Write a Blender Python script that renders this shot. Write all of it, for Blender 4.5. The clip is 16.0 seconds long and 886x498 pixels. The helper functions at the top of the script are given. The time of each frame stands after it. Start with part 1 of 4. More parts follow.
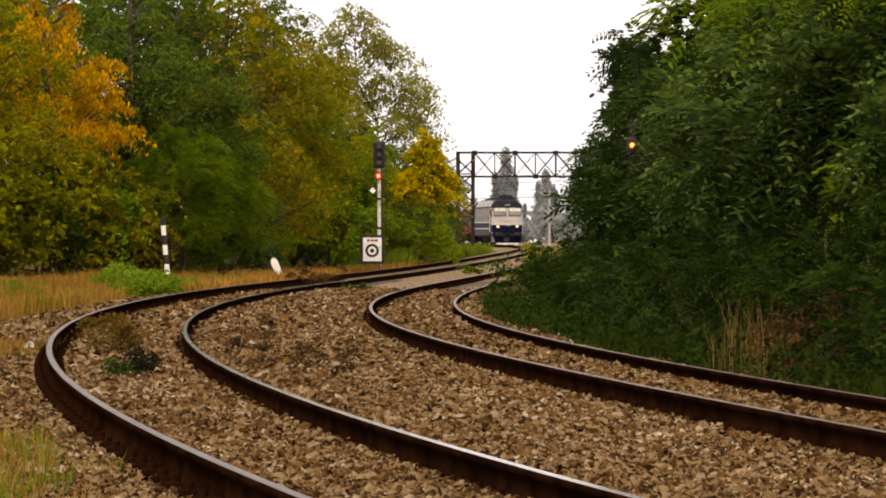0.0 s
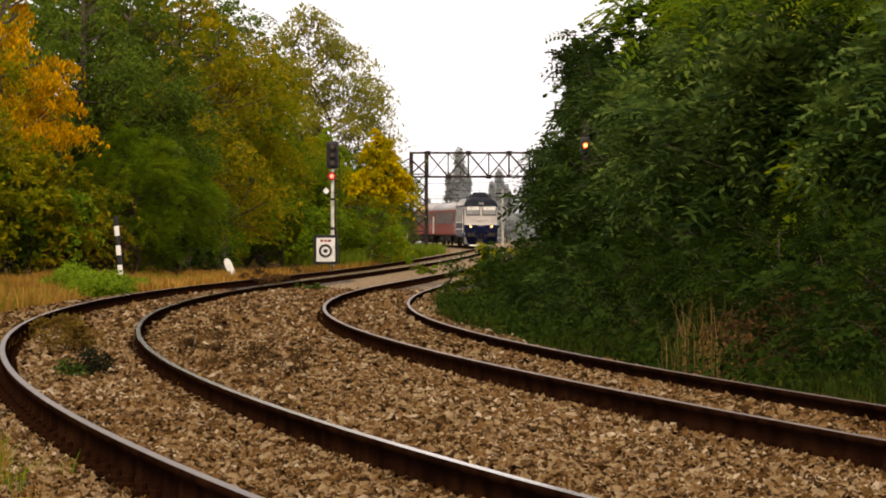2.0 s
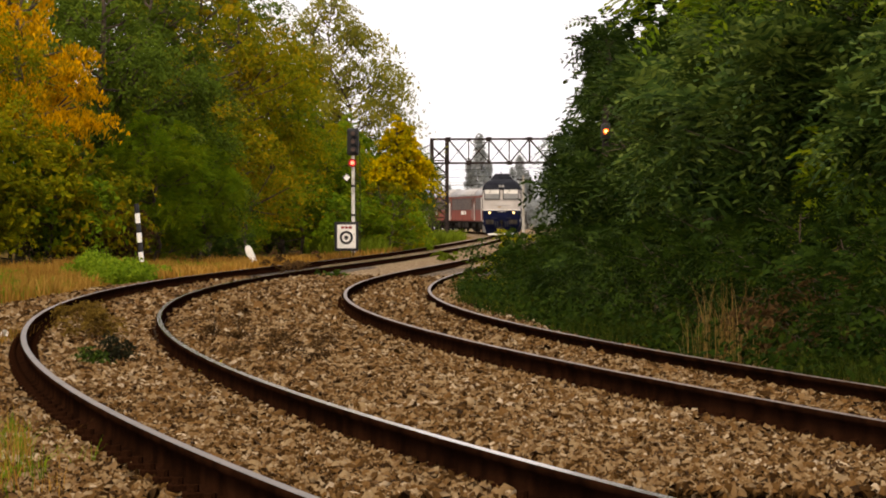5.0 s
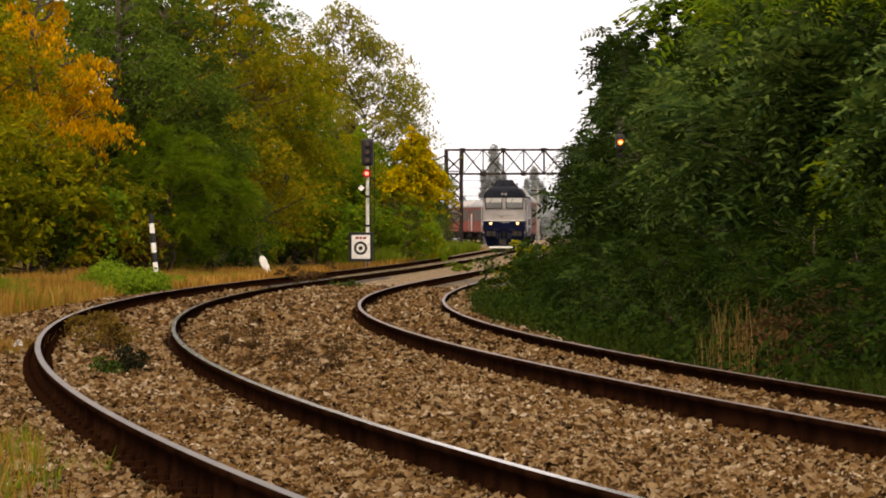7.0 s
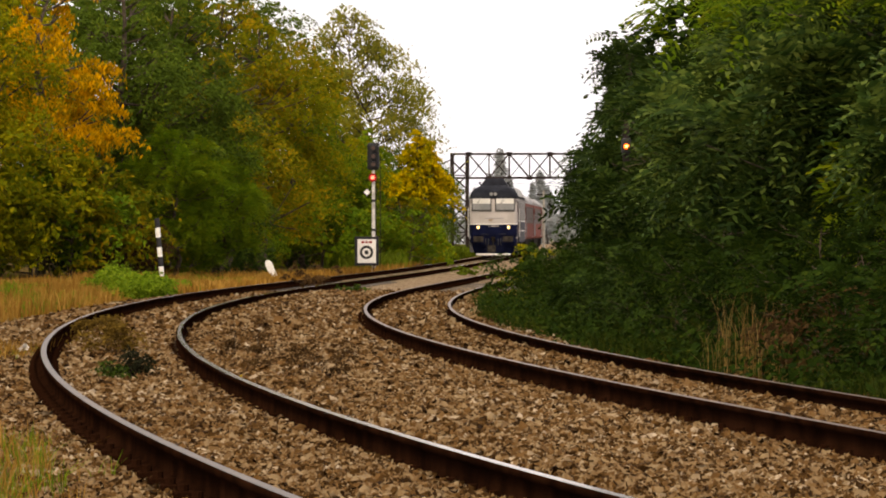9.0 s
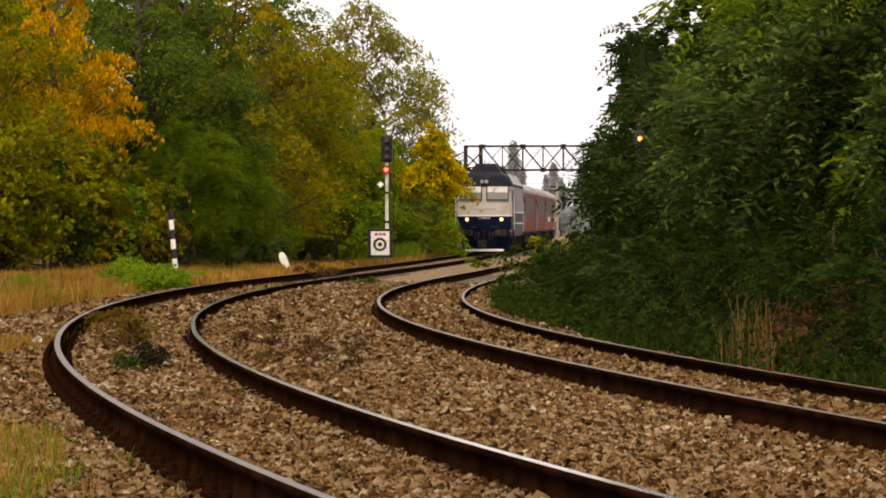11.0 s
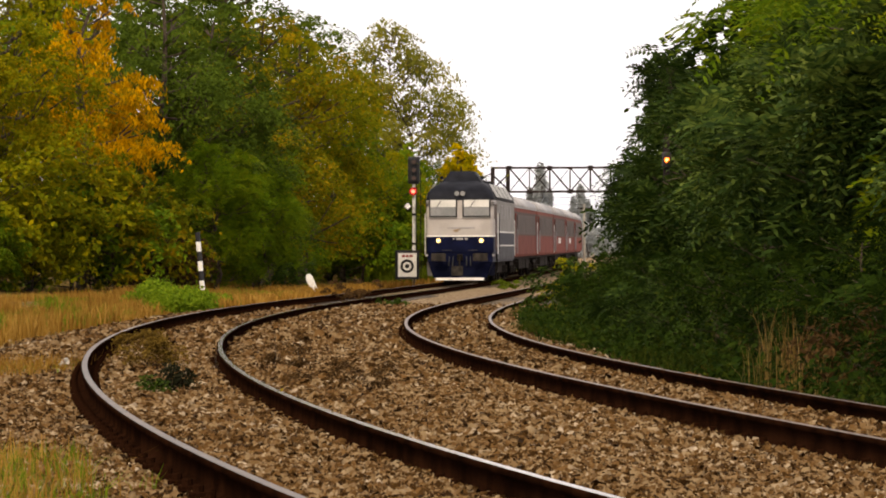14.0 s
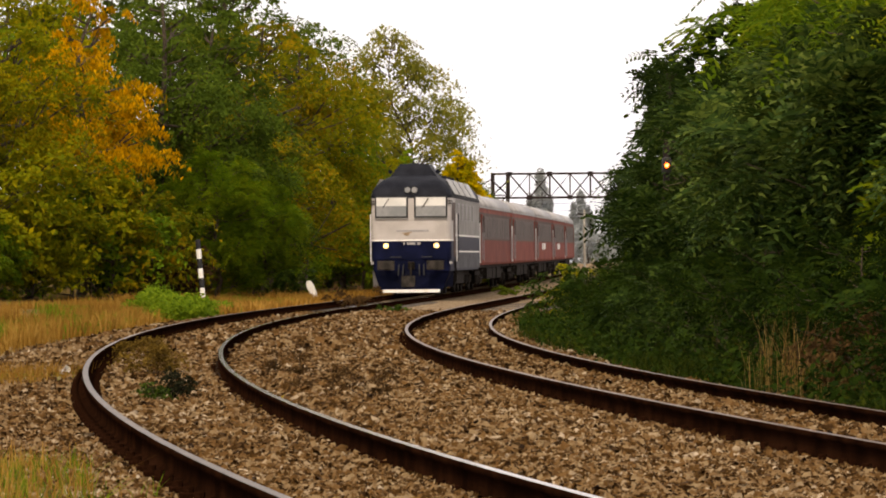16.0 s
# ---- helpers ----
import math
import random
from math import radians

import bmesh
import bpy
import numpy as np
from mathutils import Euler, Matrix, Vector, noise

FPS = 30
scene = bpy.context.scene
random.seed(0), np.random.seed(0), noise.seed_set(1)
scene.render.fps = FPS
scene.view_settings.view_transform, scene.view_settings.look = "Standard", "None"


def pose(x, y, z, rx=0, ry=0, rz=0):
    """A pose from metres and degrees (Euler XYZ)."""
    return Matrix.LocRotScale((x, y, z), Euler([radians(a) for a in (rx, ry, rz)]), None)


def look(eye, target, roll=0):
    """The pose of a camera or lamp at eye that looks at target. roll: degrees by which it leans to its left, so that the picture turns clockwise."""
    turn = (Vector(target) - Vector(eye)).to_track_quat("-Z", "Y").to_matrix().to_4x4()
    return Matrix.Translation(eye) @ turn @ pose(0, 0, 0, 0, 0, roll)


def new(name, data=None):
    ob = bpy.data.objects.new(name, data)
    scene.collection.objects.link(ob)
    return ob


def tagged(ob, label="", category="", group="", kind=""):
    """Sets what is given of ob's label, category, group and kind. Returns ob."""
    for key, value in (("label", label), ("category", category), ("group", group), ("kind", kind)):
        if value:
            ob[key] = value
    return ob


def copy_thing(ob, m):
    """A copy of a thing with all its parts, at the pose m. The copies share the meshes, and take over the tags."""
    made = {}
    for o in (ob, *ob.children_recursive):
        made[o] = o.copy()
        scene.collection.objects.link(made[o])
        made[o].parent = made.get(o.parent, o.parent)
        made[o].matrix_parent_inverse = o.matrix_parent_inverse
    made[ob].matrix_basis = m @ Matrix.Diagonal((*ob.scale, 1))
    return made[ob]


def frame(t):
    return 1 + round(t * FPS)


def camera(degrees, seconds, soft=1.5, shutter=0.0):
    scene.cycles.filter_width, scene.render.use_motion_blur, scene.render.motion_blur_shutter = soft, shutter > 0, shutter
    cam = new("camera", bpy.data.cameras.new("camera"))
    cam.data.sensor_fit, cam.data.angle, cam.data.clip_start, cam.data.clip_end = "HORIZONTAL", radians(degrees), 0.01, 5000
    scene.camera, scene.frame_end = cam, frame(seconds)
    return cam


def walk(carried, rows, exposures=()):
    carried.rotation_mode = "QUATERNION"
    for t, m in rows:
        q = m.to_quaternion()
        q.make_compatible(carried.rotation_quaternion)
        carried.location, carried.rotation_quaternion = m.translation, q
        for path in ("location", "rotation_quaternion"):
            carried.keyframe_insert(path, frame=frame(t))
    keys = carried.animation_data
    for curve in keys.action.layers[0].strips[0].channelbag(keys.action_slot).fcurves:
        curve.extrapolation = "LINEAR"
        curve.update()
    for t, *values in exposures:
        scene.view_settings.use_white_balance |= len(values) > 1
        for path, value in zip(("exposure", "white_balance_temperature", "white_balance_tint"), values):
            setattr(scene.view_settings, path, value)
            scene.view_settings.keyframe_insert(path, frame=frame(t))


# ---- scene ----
cam = camera(12.097, 16.0, soft=1.9)

# ---- the two tracks: start, heading and curvature (1/100 m) at stations along the way ----
STATIONS = (0, 12, 25, 40, 60, 85, 120, 165, 220, 290, 325, 360, 420, 520)
BEND_A = (.4385, .3886, .3146, .2493, .1963, .1185, .0412, -.0085, -.02, 0, -0.15, -0.2, -.34, -.34)
BEND_B = (.1892, .2188, .2543, .283, .2316, .1175, .0134, -.005, -.0058, -.0065, -.0068, -.0071, -.0075, -.0075)
EYE = Vector((0, 0, 1.039))


def rise(y):
    """Height of the line above its level near the camera."""
    if y < 110:
        return 0.0
    return .0043 * (y - 110) ** 2 / 160 if y < 190 else .172 + .0043 * (min(y, 520) - 190)


def lay(x, y, h, bends):
    """Stations each half metre, from 60 m behind the start: x, y, heading."""
    out = [(x - math.sin(h) * d, y - math.cos(h) * d, h) for d in np.arange(60, 0.1, -0.5)]
    s = 0.0
    while s <= 520:
        out.append((x, y, h))
        k = float(np.interp(s, STATIONS, bends)) / 100
        x, y, h = x + 0.5 * math.sin(h + k * .25), y + 0.5 * math.cos(h + k * .25), h + k * 0.5
        s += 0.5
    return np.array(out)


LINE_A = lay(.8308, 13.5811, -.1979, BEND_A)
LINE_B = lay(4.7701, 13.2145, -.1583, BEND_B)


def on_line(line, s, side=0.0, up=0.0):
    """Point at s metres along the track, side metres to the right of its middle, up metres over the railhead."""
    i = np.arange(len(line)) * 0.5 - 60
    x, y, h = (float(np.interp(s, i, line[:, k])) for k in range(3))
    lift = rise(y) + (-0.032 if line is LINE_B else 0)
    return Vector((x + side * math.cos(h), y - side * math.sin(h), lift + up)), h


def aim(yaw, tilt, roll):
    a, b = radians(yaw), radians(tilt)
    return look(EYE, EYE + Vector((math.sin(a) * math.cos(b), math.cos(a) * math.cos(b), math.sin(b))), roll)


AIMS = ((0, -0.0, -0.0518, 0.0), (0.5, 0.1196, -0.0386, 0.08), (1, 0.3313, -0.0268, 0.011), (1.5, 0.4655, -0.0216, 0.0),
        (2, 0.6385, -0.0484, -0.039), (2.5, 0.7001, -0.1013, -0.087), (3, 0.628, -0.134, -0.06), (3.5, 0.6039, -0.2, -0.153),
        (4, 0.5045, -0.2618, -0.187), (6.5, 0.217, -0.1268, -0.169), (7, 0.1577, -0.0875, -0.095), (7.5, 0.118, -0.0698, -0.02),
        (8, 0.0958, -0.0721, -0.084), (8.5, 0.086, -0.0558, -0.16), (9, 0.0766, -0.0308, -0.139), (11.5, -0.1745, -0.1499, -0.158),
        (12, -0.2449, -0.0377, -0.226), (12.5, -0.3476, 0.0316, -0.232), (13, -0.3954, 0.0858, -0.24), (13.5, -0.4464, 0.1235, -0.18),
        (14, -0.4787, 0.1601, -0.18), (14.5, -0.5056, 0.1706, -0.248), (15, -0.5027, 0.1744, -0.34), (15.5, -0.5256, 0.2126, -0.365),
        (16, -0.482, 0.2464, -0.402))
walk(cam, [(t, aim(a, b, c)) for t, a, b, c in AIMS], ((0, 0.0, 8200, 14), (16, 0.0, 8200, 14)))

# ---- light: a bright, evenly clouded afternoon ----
world = bpy.data.worlds.new("sky")
scene.world = world
world.use_nodes = True
wn, wl = world.node_tree.nodes, world.node_tree.links
sky = wn.new("ShaderNodeTexSky")
sky.sky_type, sky.sun_disc = "NISHITA", False
sky.sun_elevation, sky.sun_rotation = radians(47), radians(198)
sky.air_density, sky.dust_density = 1.0, 4.0
grey = wn.new("ShaderNodeHueSaturation")
grey.inputs["Saturation"].default_value = 0.12
cloud = wn.new("ShaderNodeMix")
cloud.data_type = "RGBA"
cloud.inputs[0].default_value = 0.8
cloud.inputs[7].default_value = (10.4, 11.0, 12.8, 1)
wl.new(sky.outputs[0], grey.inputs["Color"])
wl.new(grey.outputs[0], cloud.inputs[6])
wl.new(cloud.outputs[2], wn["Background"].inputs[0])
wn["Background"].inputs[1].default_value = 0.128
sun = new("sun", bpy.data.lights.new("sun", "SUN"))
sun.data.energy, sun.data.angle, sun.data.color = 2.4, radians(16), (1, .91, .76)
# from behind the camera, to its left
sun.matrix_world = look((-16, -47, 53), (0, 0, 0))


# ---- materials ----
def mat(name, c1, c2, scale=4.0, rough=.7, metal=0.0, bump=.15, fine=60.0, island=0.0, each=0.0, spec=.3):
    """Two colours mixed by coarse and fine noise, with relief; island and each vary the brightness by loose piece and by object."""
    m = bpy.data.materials.new(name)
    m.use_nodes = True
    n, l = m.node_tree.nodes, m.node_tree.links
    b = n["Principled BSDF"]
    co = n.new("ShaderNodeTexCoord")
    n1, n2 = n.new("ShaderNodeTexNoise"), n.new("ShaderNodeTexNoise")
    n1.inputs["Scale"].default_value, n2.inputs["Scale"].default_value = scale, fine
    n1.inputs["Detail"].default_value, n2.inputs["Detail"].default_value = 4, 3
    for k in (n1, n2):
        l.new(co.outputs["Object"], k.inputs["Vector"])
    add = n.new("ShaderNodeMath")
    add.operation = "ADD"
    half = n.new("ShaderNodeMath")
    half.operation, half.inputs[1].default_value = "MULTIPLY_ADD", .5
    l.new(n2.outputs["Fac"], half.inputs[0])
    half.inputs[2].default_value = -.25
    l.new(n1.outputs["Fac"], add.inputs[0]), l.new(half.outputs[0], add.inputs[1])
    ramp = n.new("ShaderNodeValToRGB")
    ramp.color_ramp.elements[0].position, ramp.color_ramp.elements[1].position = .35, .68
    ramp.color_ramp.elements[0].color, ramp.color_ramp.elements[1].color = (*c1, 1), (*c2, 1)
    l.new(add.outputs[0], ramp.inputs[0])
    out = ramp.outputs[0]
    for amount, node, sock in ((island, "ShaderNodeNewGeometry", "Random Per Island"), (each, "ShaderNodeObjectInfo", "Random")):
        if amount:
            src, hs, mr = n.new(node), n.new("ShaderNodeHueSaturation"), n.new("ShaderNodeMapRange")
            mr.inputs[3].default_value, mr.inputs[4].default_value = 1 - amount, 1 + amount
            l.new(src.outputs[sock], mr.inputs[0]), l.new(mr.outputs[0], hs.inputs["Value"]), l.new(out, hs.inputs["Color"])
            out = hs.outputs[0]
    l.new(out, b.inputs["Base Color"])
    b.inputs["Roughness"].default_value, b.inputs["Metallic"].default_value = rough, metal
    b.inputs["Specular IOR Level"].default_value = spec
    if bump:
        bp = n.new("ShaderNodeBump")
        bp.inputs["Strength"].default_value, bp.inputs["Distance"].default_value = bump, .02
        l.new(n2.outputs["Fac"], bp.inputs["Height"]), l.new(bp.outputs[0], b.inputs["Normal"])
    return m


def glow(name, colour, strength):
    m = bpy.data.materials.new(name)
    m.use_nodes = True
    b = m.node_tree.nodes["Principled BSDF"]
    b.inputs["Base Color"].default_value = b.inputs["Emission Color"].default_value = (*colour, 1)
    b.inputs["Emission Strength"].default_value = strength
    return m


def leafy(name, stops, patch=.5, through_light=.35, each=.12, gloss=.02):
    """Leaves: colour by leaf and by patches of the crown, some light passing through."""
    m = bpy.data.materials.new(name)
    m.use_nodes = True
    n, l = m.node_tree.nodes, m.node_tree.links
    b, geo, co, info = n["Principled BSDF"], n.new("ShaderNodeNewGeometry"), n.new("ShaderNodeTexCoord"), n.new("ShaderNodeObjectInfo")
    no = n.new("ShaderNodeTexNoise")
    no.inputs["Scale"].default_value, no.inputs["Detail"].default_value, no.inputs["Roughness"].default_value = .55, 5, .62
    l.new(co.outputs["Object"], no.inputs["Vector"])
    a1, a2 = n.new("ShaderNodeMath"), n.new("ShaderNodeMath")
    a1.operation, a2.operation = "MULTIPLY_ADD", "MULTIPLY_ADD"
    l.new(no.outputs["Fac"], a1.inputs[0])
    a1.inputs[1].default_value, a1.inputs[2].default_value = 2.2, -.85
    mix = n.new("ShaderNodeMix")
    mix.inputs[0].default_value = 1 - patch
    l.new(a1.outputs[0], mix.inputs[2]), l.new(geo.outputs["Random Per Island"], mix.inputs[3])
    ramp = n.new("ShaderNodeValToRGB")
    els = ramp.color_ramp.elements
    while len(els) < len(stops):
        els.new(.5)
    for e, (p, c) in zip(els, stops):
        e.position, e.color = p, (*c, 1)
    l.new(mix.outputs[0], ramp.inputs[0])
    hs, mr = n.new("ShaderNodeHueSaturation"), n.new("ShaderNodeMapRange")
    mr.inputs[3].default_value, mr.inputs[4].default_value = 1 - each, 1 + each
    l.new(info.outputs["Random"], mr.inputs[0]), l.new(mr.outputs[0], hs.inputs["Value"]), l.new(ramp.outputs[0], hs.inputs["Color"])
    l.new(hs.outputs[0], b.inputs["Base Color"])
    b.inputs["Roughness"].default_value, b.inputs["Specular IOR Level"].default_value = .75 - .9 * gloss, gloss
    tr, ms = n.new("ShaderNodeBsdfTranslucent"), n.new("ShaderNodeMixShader")
    l.new(hs.outputs[0], tr.inputs[0])
    ms.inputs[0].default_value = through_light
    l.new(b.outputs[0], ms.inputs[1]), l.new(tr.outputs[0], ms.inputs[2])
    l.new(ms.outputs[0], n["Material Output"].inputs[0])
    return m


# near bed darkened in colour, as shade in the gaps between loose stones
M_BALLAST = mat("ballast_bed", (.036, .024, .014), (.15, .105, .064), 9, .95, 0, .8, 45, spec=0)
# far bed: the stones' mean colour, lightened for distance
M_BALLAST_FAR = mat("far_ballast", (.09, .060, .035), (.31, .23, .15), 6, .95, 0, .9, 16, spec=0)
M_STONE = leafy("ballast_stone", ((0, (.012, .0053, .0016)), (.22, (.052, .025, .0075)), (.48, (.134, .070, .025)), (.78, (.23, .158, .085)), (1, (.58, .48, .36))), .2, 0.0, 0)
M_EARTH = mat("verge_earth", (.07, .05, .018), (.19, .125, .045), 1.2, .95, 0, .6, 20, spec=0)
M_RUST = mat("rusty_rail_side", (.007, .0027, .0014), (.023, .0086, .0042), 3, .9, 0, .4, 90, spec=0)
M_HEAD = mat("worn_railhead", (.16, .115, .08), (.28, .21, .155), 2, .15, .95, 0, 30)
# left head: darker, rougher copy, its lack of sky gleam set by colour
M_HEADL = mat("gleamless_railhead", (.055, .038, .026), (.125, .09, .065), 2, .42, .7, 0, 30, spec=.2)
M_HEADB = mat("dull_railhead", (.06, .036, .024), (.16, .10, .07), 2, .42, .55, 0, 30)
M_SLEEPER = mat("oiled_timber", (.03, .022, .015), (.08, .06, .045), 5, .85, 0, .5, 60)
M_STEEL = mat("dark_gantry_steel", (.013, .010, .010), (.04, .028, .026), 3, .8, 0, .2, 30, spec=.1)
M_BARK = mat("bark", (.03, .022, .016), (.10, .075, .05), 6, .95, 0, .8, 30)
M_BLACK = mat("black_paint", (.008, .008, .01), (.022, .022, .024), 4, .6, 0, .1, 30)
M_WHITE = mat("white_paint", (.72, .70, .66), (.86, .85, .82), 5, .6, 0, .1, 40)
M_NAVY = mat("navy_paint", (.003, .0045, .017), (.0055, .008, .032), 2, .5, 0, .03, 20, spec=.05)
M_CREAM = mat("off_white_paint", (.38, .35, .33), (.48, .45, .43), 1.5, .45, 0, .03, 30)
M_ROOFD = mat("dark_roof_paint", (.007, .008, .012), (.017, .019, .026), 2, .6, 0, .08, 25, spec=.06)
M_SIDE = mat("grey_side_paint", (.17, .165, .155), (.27, .26, .245), 1.2, .55, 0, .05, 25, spec=.1)
M_COACH = mat("dull_red_paint", (.15, .032, .022), (.25, .060, .042), .7, .6, 0, .05, 20, each=.18, spec=.04)
M_COACHUP = mat("brown_grey_paint", (.075, .05, .042), (.125, .083, .068), .7, .6, 0, .05, 20, each=.2, spec=.04)
M_COACHROOF = mat("grey_coach_roof", (.26, .25, .25), (.40, .39, .38), .6, .55, 0, .06, 12, each=.15)
M_UNDER = mat("grimy_running_gear", (.008, .007, .006), (.032, .025, .02), 4, .85, 0, .3, 30, spec=.05)
M_GLASSD = mat("dark_window_glass", (.050, .034, .029), (.095, .066, .056), 1, .5, 0, 0, 10, spec=.05)
M_PANE_UPPER = mat("pale_upper_windscreen", (.60, .60, .57), (.72, .71, .68), 2, .6, 0, .02, 30)
M_PANE = mat("grey_windscreen", (.19, .20, .20), (.27, .27, .27), 1.5, .12, 0, 0, 10, spec=.6)
M_LAMP = glow("headlamp", (1, .66, .26), 3.2)
M_RED = glow("red_signal_light", (1, .12, .08), 5.0)
M_AMBER = glow("amber_signal_light", (1, .15, .012), 3.0)
M_REDP = mat("red_paint", (.22, .012, .012), (.32, .02, .018), 5, .5, 0, .05, 30)
M_BRASS = mat("tarnished_emblem", (.25, .18, .12), (.4, .3, .2), 8, .5, .4, .1, 40)


# ---- mesh helpers ----
def part(name, bm, material, parent=None, label="", smooth=False):
    me = bpy.data.meshes.new(name)
    bm.to_mesh(me)
    bm.free()
    for p in me.polygons if smooth else ():
        p.use_smooth = True
    me.materials.append(material)
    ob = new(name, me)
    ob.parent = parent
    return tagged(ob, label)


def again(name, ob, m, parent):
    """Another part on the same mesh."""
    o = new(name, ob.data)
    o.parent, o.matrix_local = parent, m
    return o


def box(bm, x0, x1, y0, y1, z0, z1, bevel=0.0):
    r = bmesh.ops.create_cube(bm, size=1, matrix=Matrix.LocRotScale(((x0 + x1) / 2, (y0 + y1) / 2, (z0 + z1) / 2), None, (x1 - x0, y1 - y0, z1 - z0)))
    if bevel:
        es = {e for v in r["verts"] for e in v.link_edges}
        bmesh.ops.bevel(bm, geom=list(es), offset=bevel, segments=2, profile=.6, affect="EDGES")
    return bm


def bar(bm, a, b, w, d=None, sides=4):
    """A straight member from a to b."""
    a, b = Vector(a), Vector(b)
    v = b - a
    q = v.to_track_quat("Z", "Y")
    r = w / 2 * (1.414 if sides == 4 else 1)
    m = Matrix.Translation((a + b) / 2) @ q.to_matrix().to_4x4() @ (pose(0, 0, 0, 0, 0, 45) if sides == 4 else Matrix())
    bmesh.ops.create_cone(bm, cap_ends=True, segments=sides, radius1=r, radius2=(d / 2 if d else r), depth=v.length, matrix=m)
    return bm


def disc(bm, at, axis, r, depth, sides=20):
    at, axis = Vector(at), Vector(axis).normalized()
    return bar(bm, at - axis * depth / 2, at + axis * depth / 2, 2 * r, 2 * r, sides)


def prism(bm, profile, y0, y1):
    """The outline in x and z drawn along y."""
    a = [bm.verts.new((x, y0, z)) for x, z in profile]
    b = [bm.verts.new((x, y1, z)) for x, z in profile]
    k = len(a)
    for i in range(k):
        bm.faces.new((a[i], a[(i + 1) % k], b[(i + 1) % k], b[i]))
    bm.faces.new(a[::-1]), bm.faces.new(b)
    bmesh.ops.recalc_face_normals(bm, faces=bm.faces)
    return bm


def quick(name, verts, faces, material, parent=None, label="", kind="", category="", smooth=False):
    """A mesh from arrays: vertices and faces of one size."""
    verts, faces = np.asarray(verts, np.float32), np.asarray(faces, np.int32)
    me = bpy.data.meshes.new(name)
    me.vertices.add(len(verts))
    me.vertices.foreach_set("co", verts.ravel())
    k = faces.shape[1]
    me.loops.add(faces.size)
    me.loops.foreach_set("vertex_index", faces.ravel())
    me.polygons.add(len(faces))
    me.polygons.foreach_set("loop_start", np.arange(0, faces.size, k, dtype=np.int32))
    if smooth:
        me.polygons.foreach_set("use_smooth", np.ones(len(faces), bool))
    me.update(calc_edges=True)
    me.materials.append(material)
    ob = new(name, me)
    ob.parent = parent
    return tagged(ob, label, category, "", kind)


def empty(name, label, category, m=None, group=""):
    ob = new(name)
    ob.empty_display_size = .3
    if m is not None:
        ob.matrix_world = m
    return tagged(ob, label, category, group)


rng = np.random.default_rng(7)


# ---- ground ----
def nearest(line, x, y):
    """Signed distance to the right of the track, and its station."""
    i = int(np.argmin((line[:, 0] - x) ** 2 + (line[:, 1] - y) ** 2))
    px, py, h = line[i]
    return (x - px) * math.cos(h) - (y - py) * math.sin(h), i * .5 - 60


def height(x, y):
    """Height of the ground."""
    a, b = nearest(LINE_A, x, y)[0], nearest(LINE_B, x, y)[0]
    z = rise(y)
    bed = z - .27 + .012 * noise.noise((x * 2.1, y * 2.1, 0))
    out = max(-a - 2.3, b - 2.0)
    if a > 3 and b < -3:
        out = 1.0
    if out <= 0:
        return bed
    k = min(1.0, out / 1.2)
    side = z - .34 + .1 * noise.noise((x * .25, y * .25, 3)) + .03 * noise.noise((x * 1.3, y * 1.3, 8))
    side += min(.8, max(0.0, out - 4) * .05) * (1 if y > 60 else .4)
    return bed * (1 - k) + side * k


def build_ground():
    xs = np.concatenate([[-900, -300, -120, -70, -45], np.arange(-32, 32.1, .5), [45, 70, 120, 300, 900]])
    ys = np.concatenate([[-900, -200, -60, -20, -6], np.arange(2, 60, .8), np.arange(60, 160, 2), np.arange(160, 460, 6), [520, 700, 1200, 2500, 4000]])
    verts = [(x, y, height(x, y) if abs(x) < 40 and -10 < y < 500 else rise(y) - .2) for y in ys for x in xs]
    n = len(xs)
    faces = [(j * n + i, j * n + i + 1, (j + 1) * n + i + 1, (j + 1) * n + i) for j in range(len(ys) - 1) for i in range(n - 1)]
    quick("ground", verts, faces, M_EARTH, None, "earth verge beside the railway, with dry grass", "structure", "ground", True)


def strip(name, line_l, off_l, line_r, off_r, up, s0, s1, step, material, label, cols=14):
    """A bed between two offsets of the tracks."""
    verts, rows = [], 0
    for s in np.arange(s0, s1 + .01, step):
        a, b = on_line(line_l, s, off_l)[0], on_line(line_r, s, off_r)[0]
        for k in range(cols + 1):
            p = a.lerp(b, k / cols)
            edge = min(k, cols - k)
            dip = -.16 if edge == 0 else 0
            verts.append((p.x, p.y, p.z + up + dip + .02 * noise.noise((p.x * 1.7, p.y * 1.7, 5)) + .012 * noise.noise((p.x * 6, p.y * 6, 1))))
        rows += 1
    n = cols + 1
    faces = [(j * n + i, j * n + i + 1, (j + 1) * n + i + 1, (j + 1) * n + i) for j in range(rows - 1) for i in range(cols)]
    return quick(name, verts, faces, material, None, label, "structure", "ballast", True)


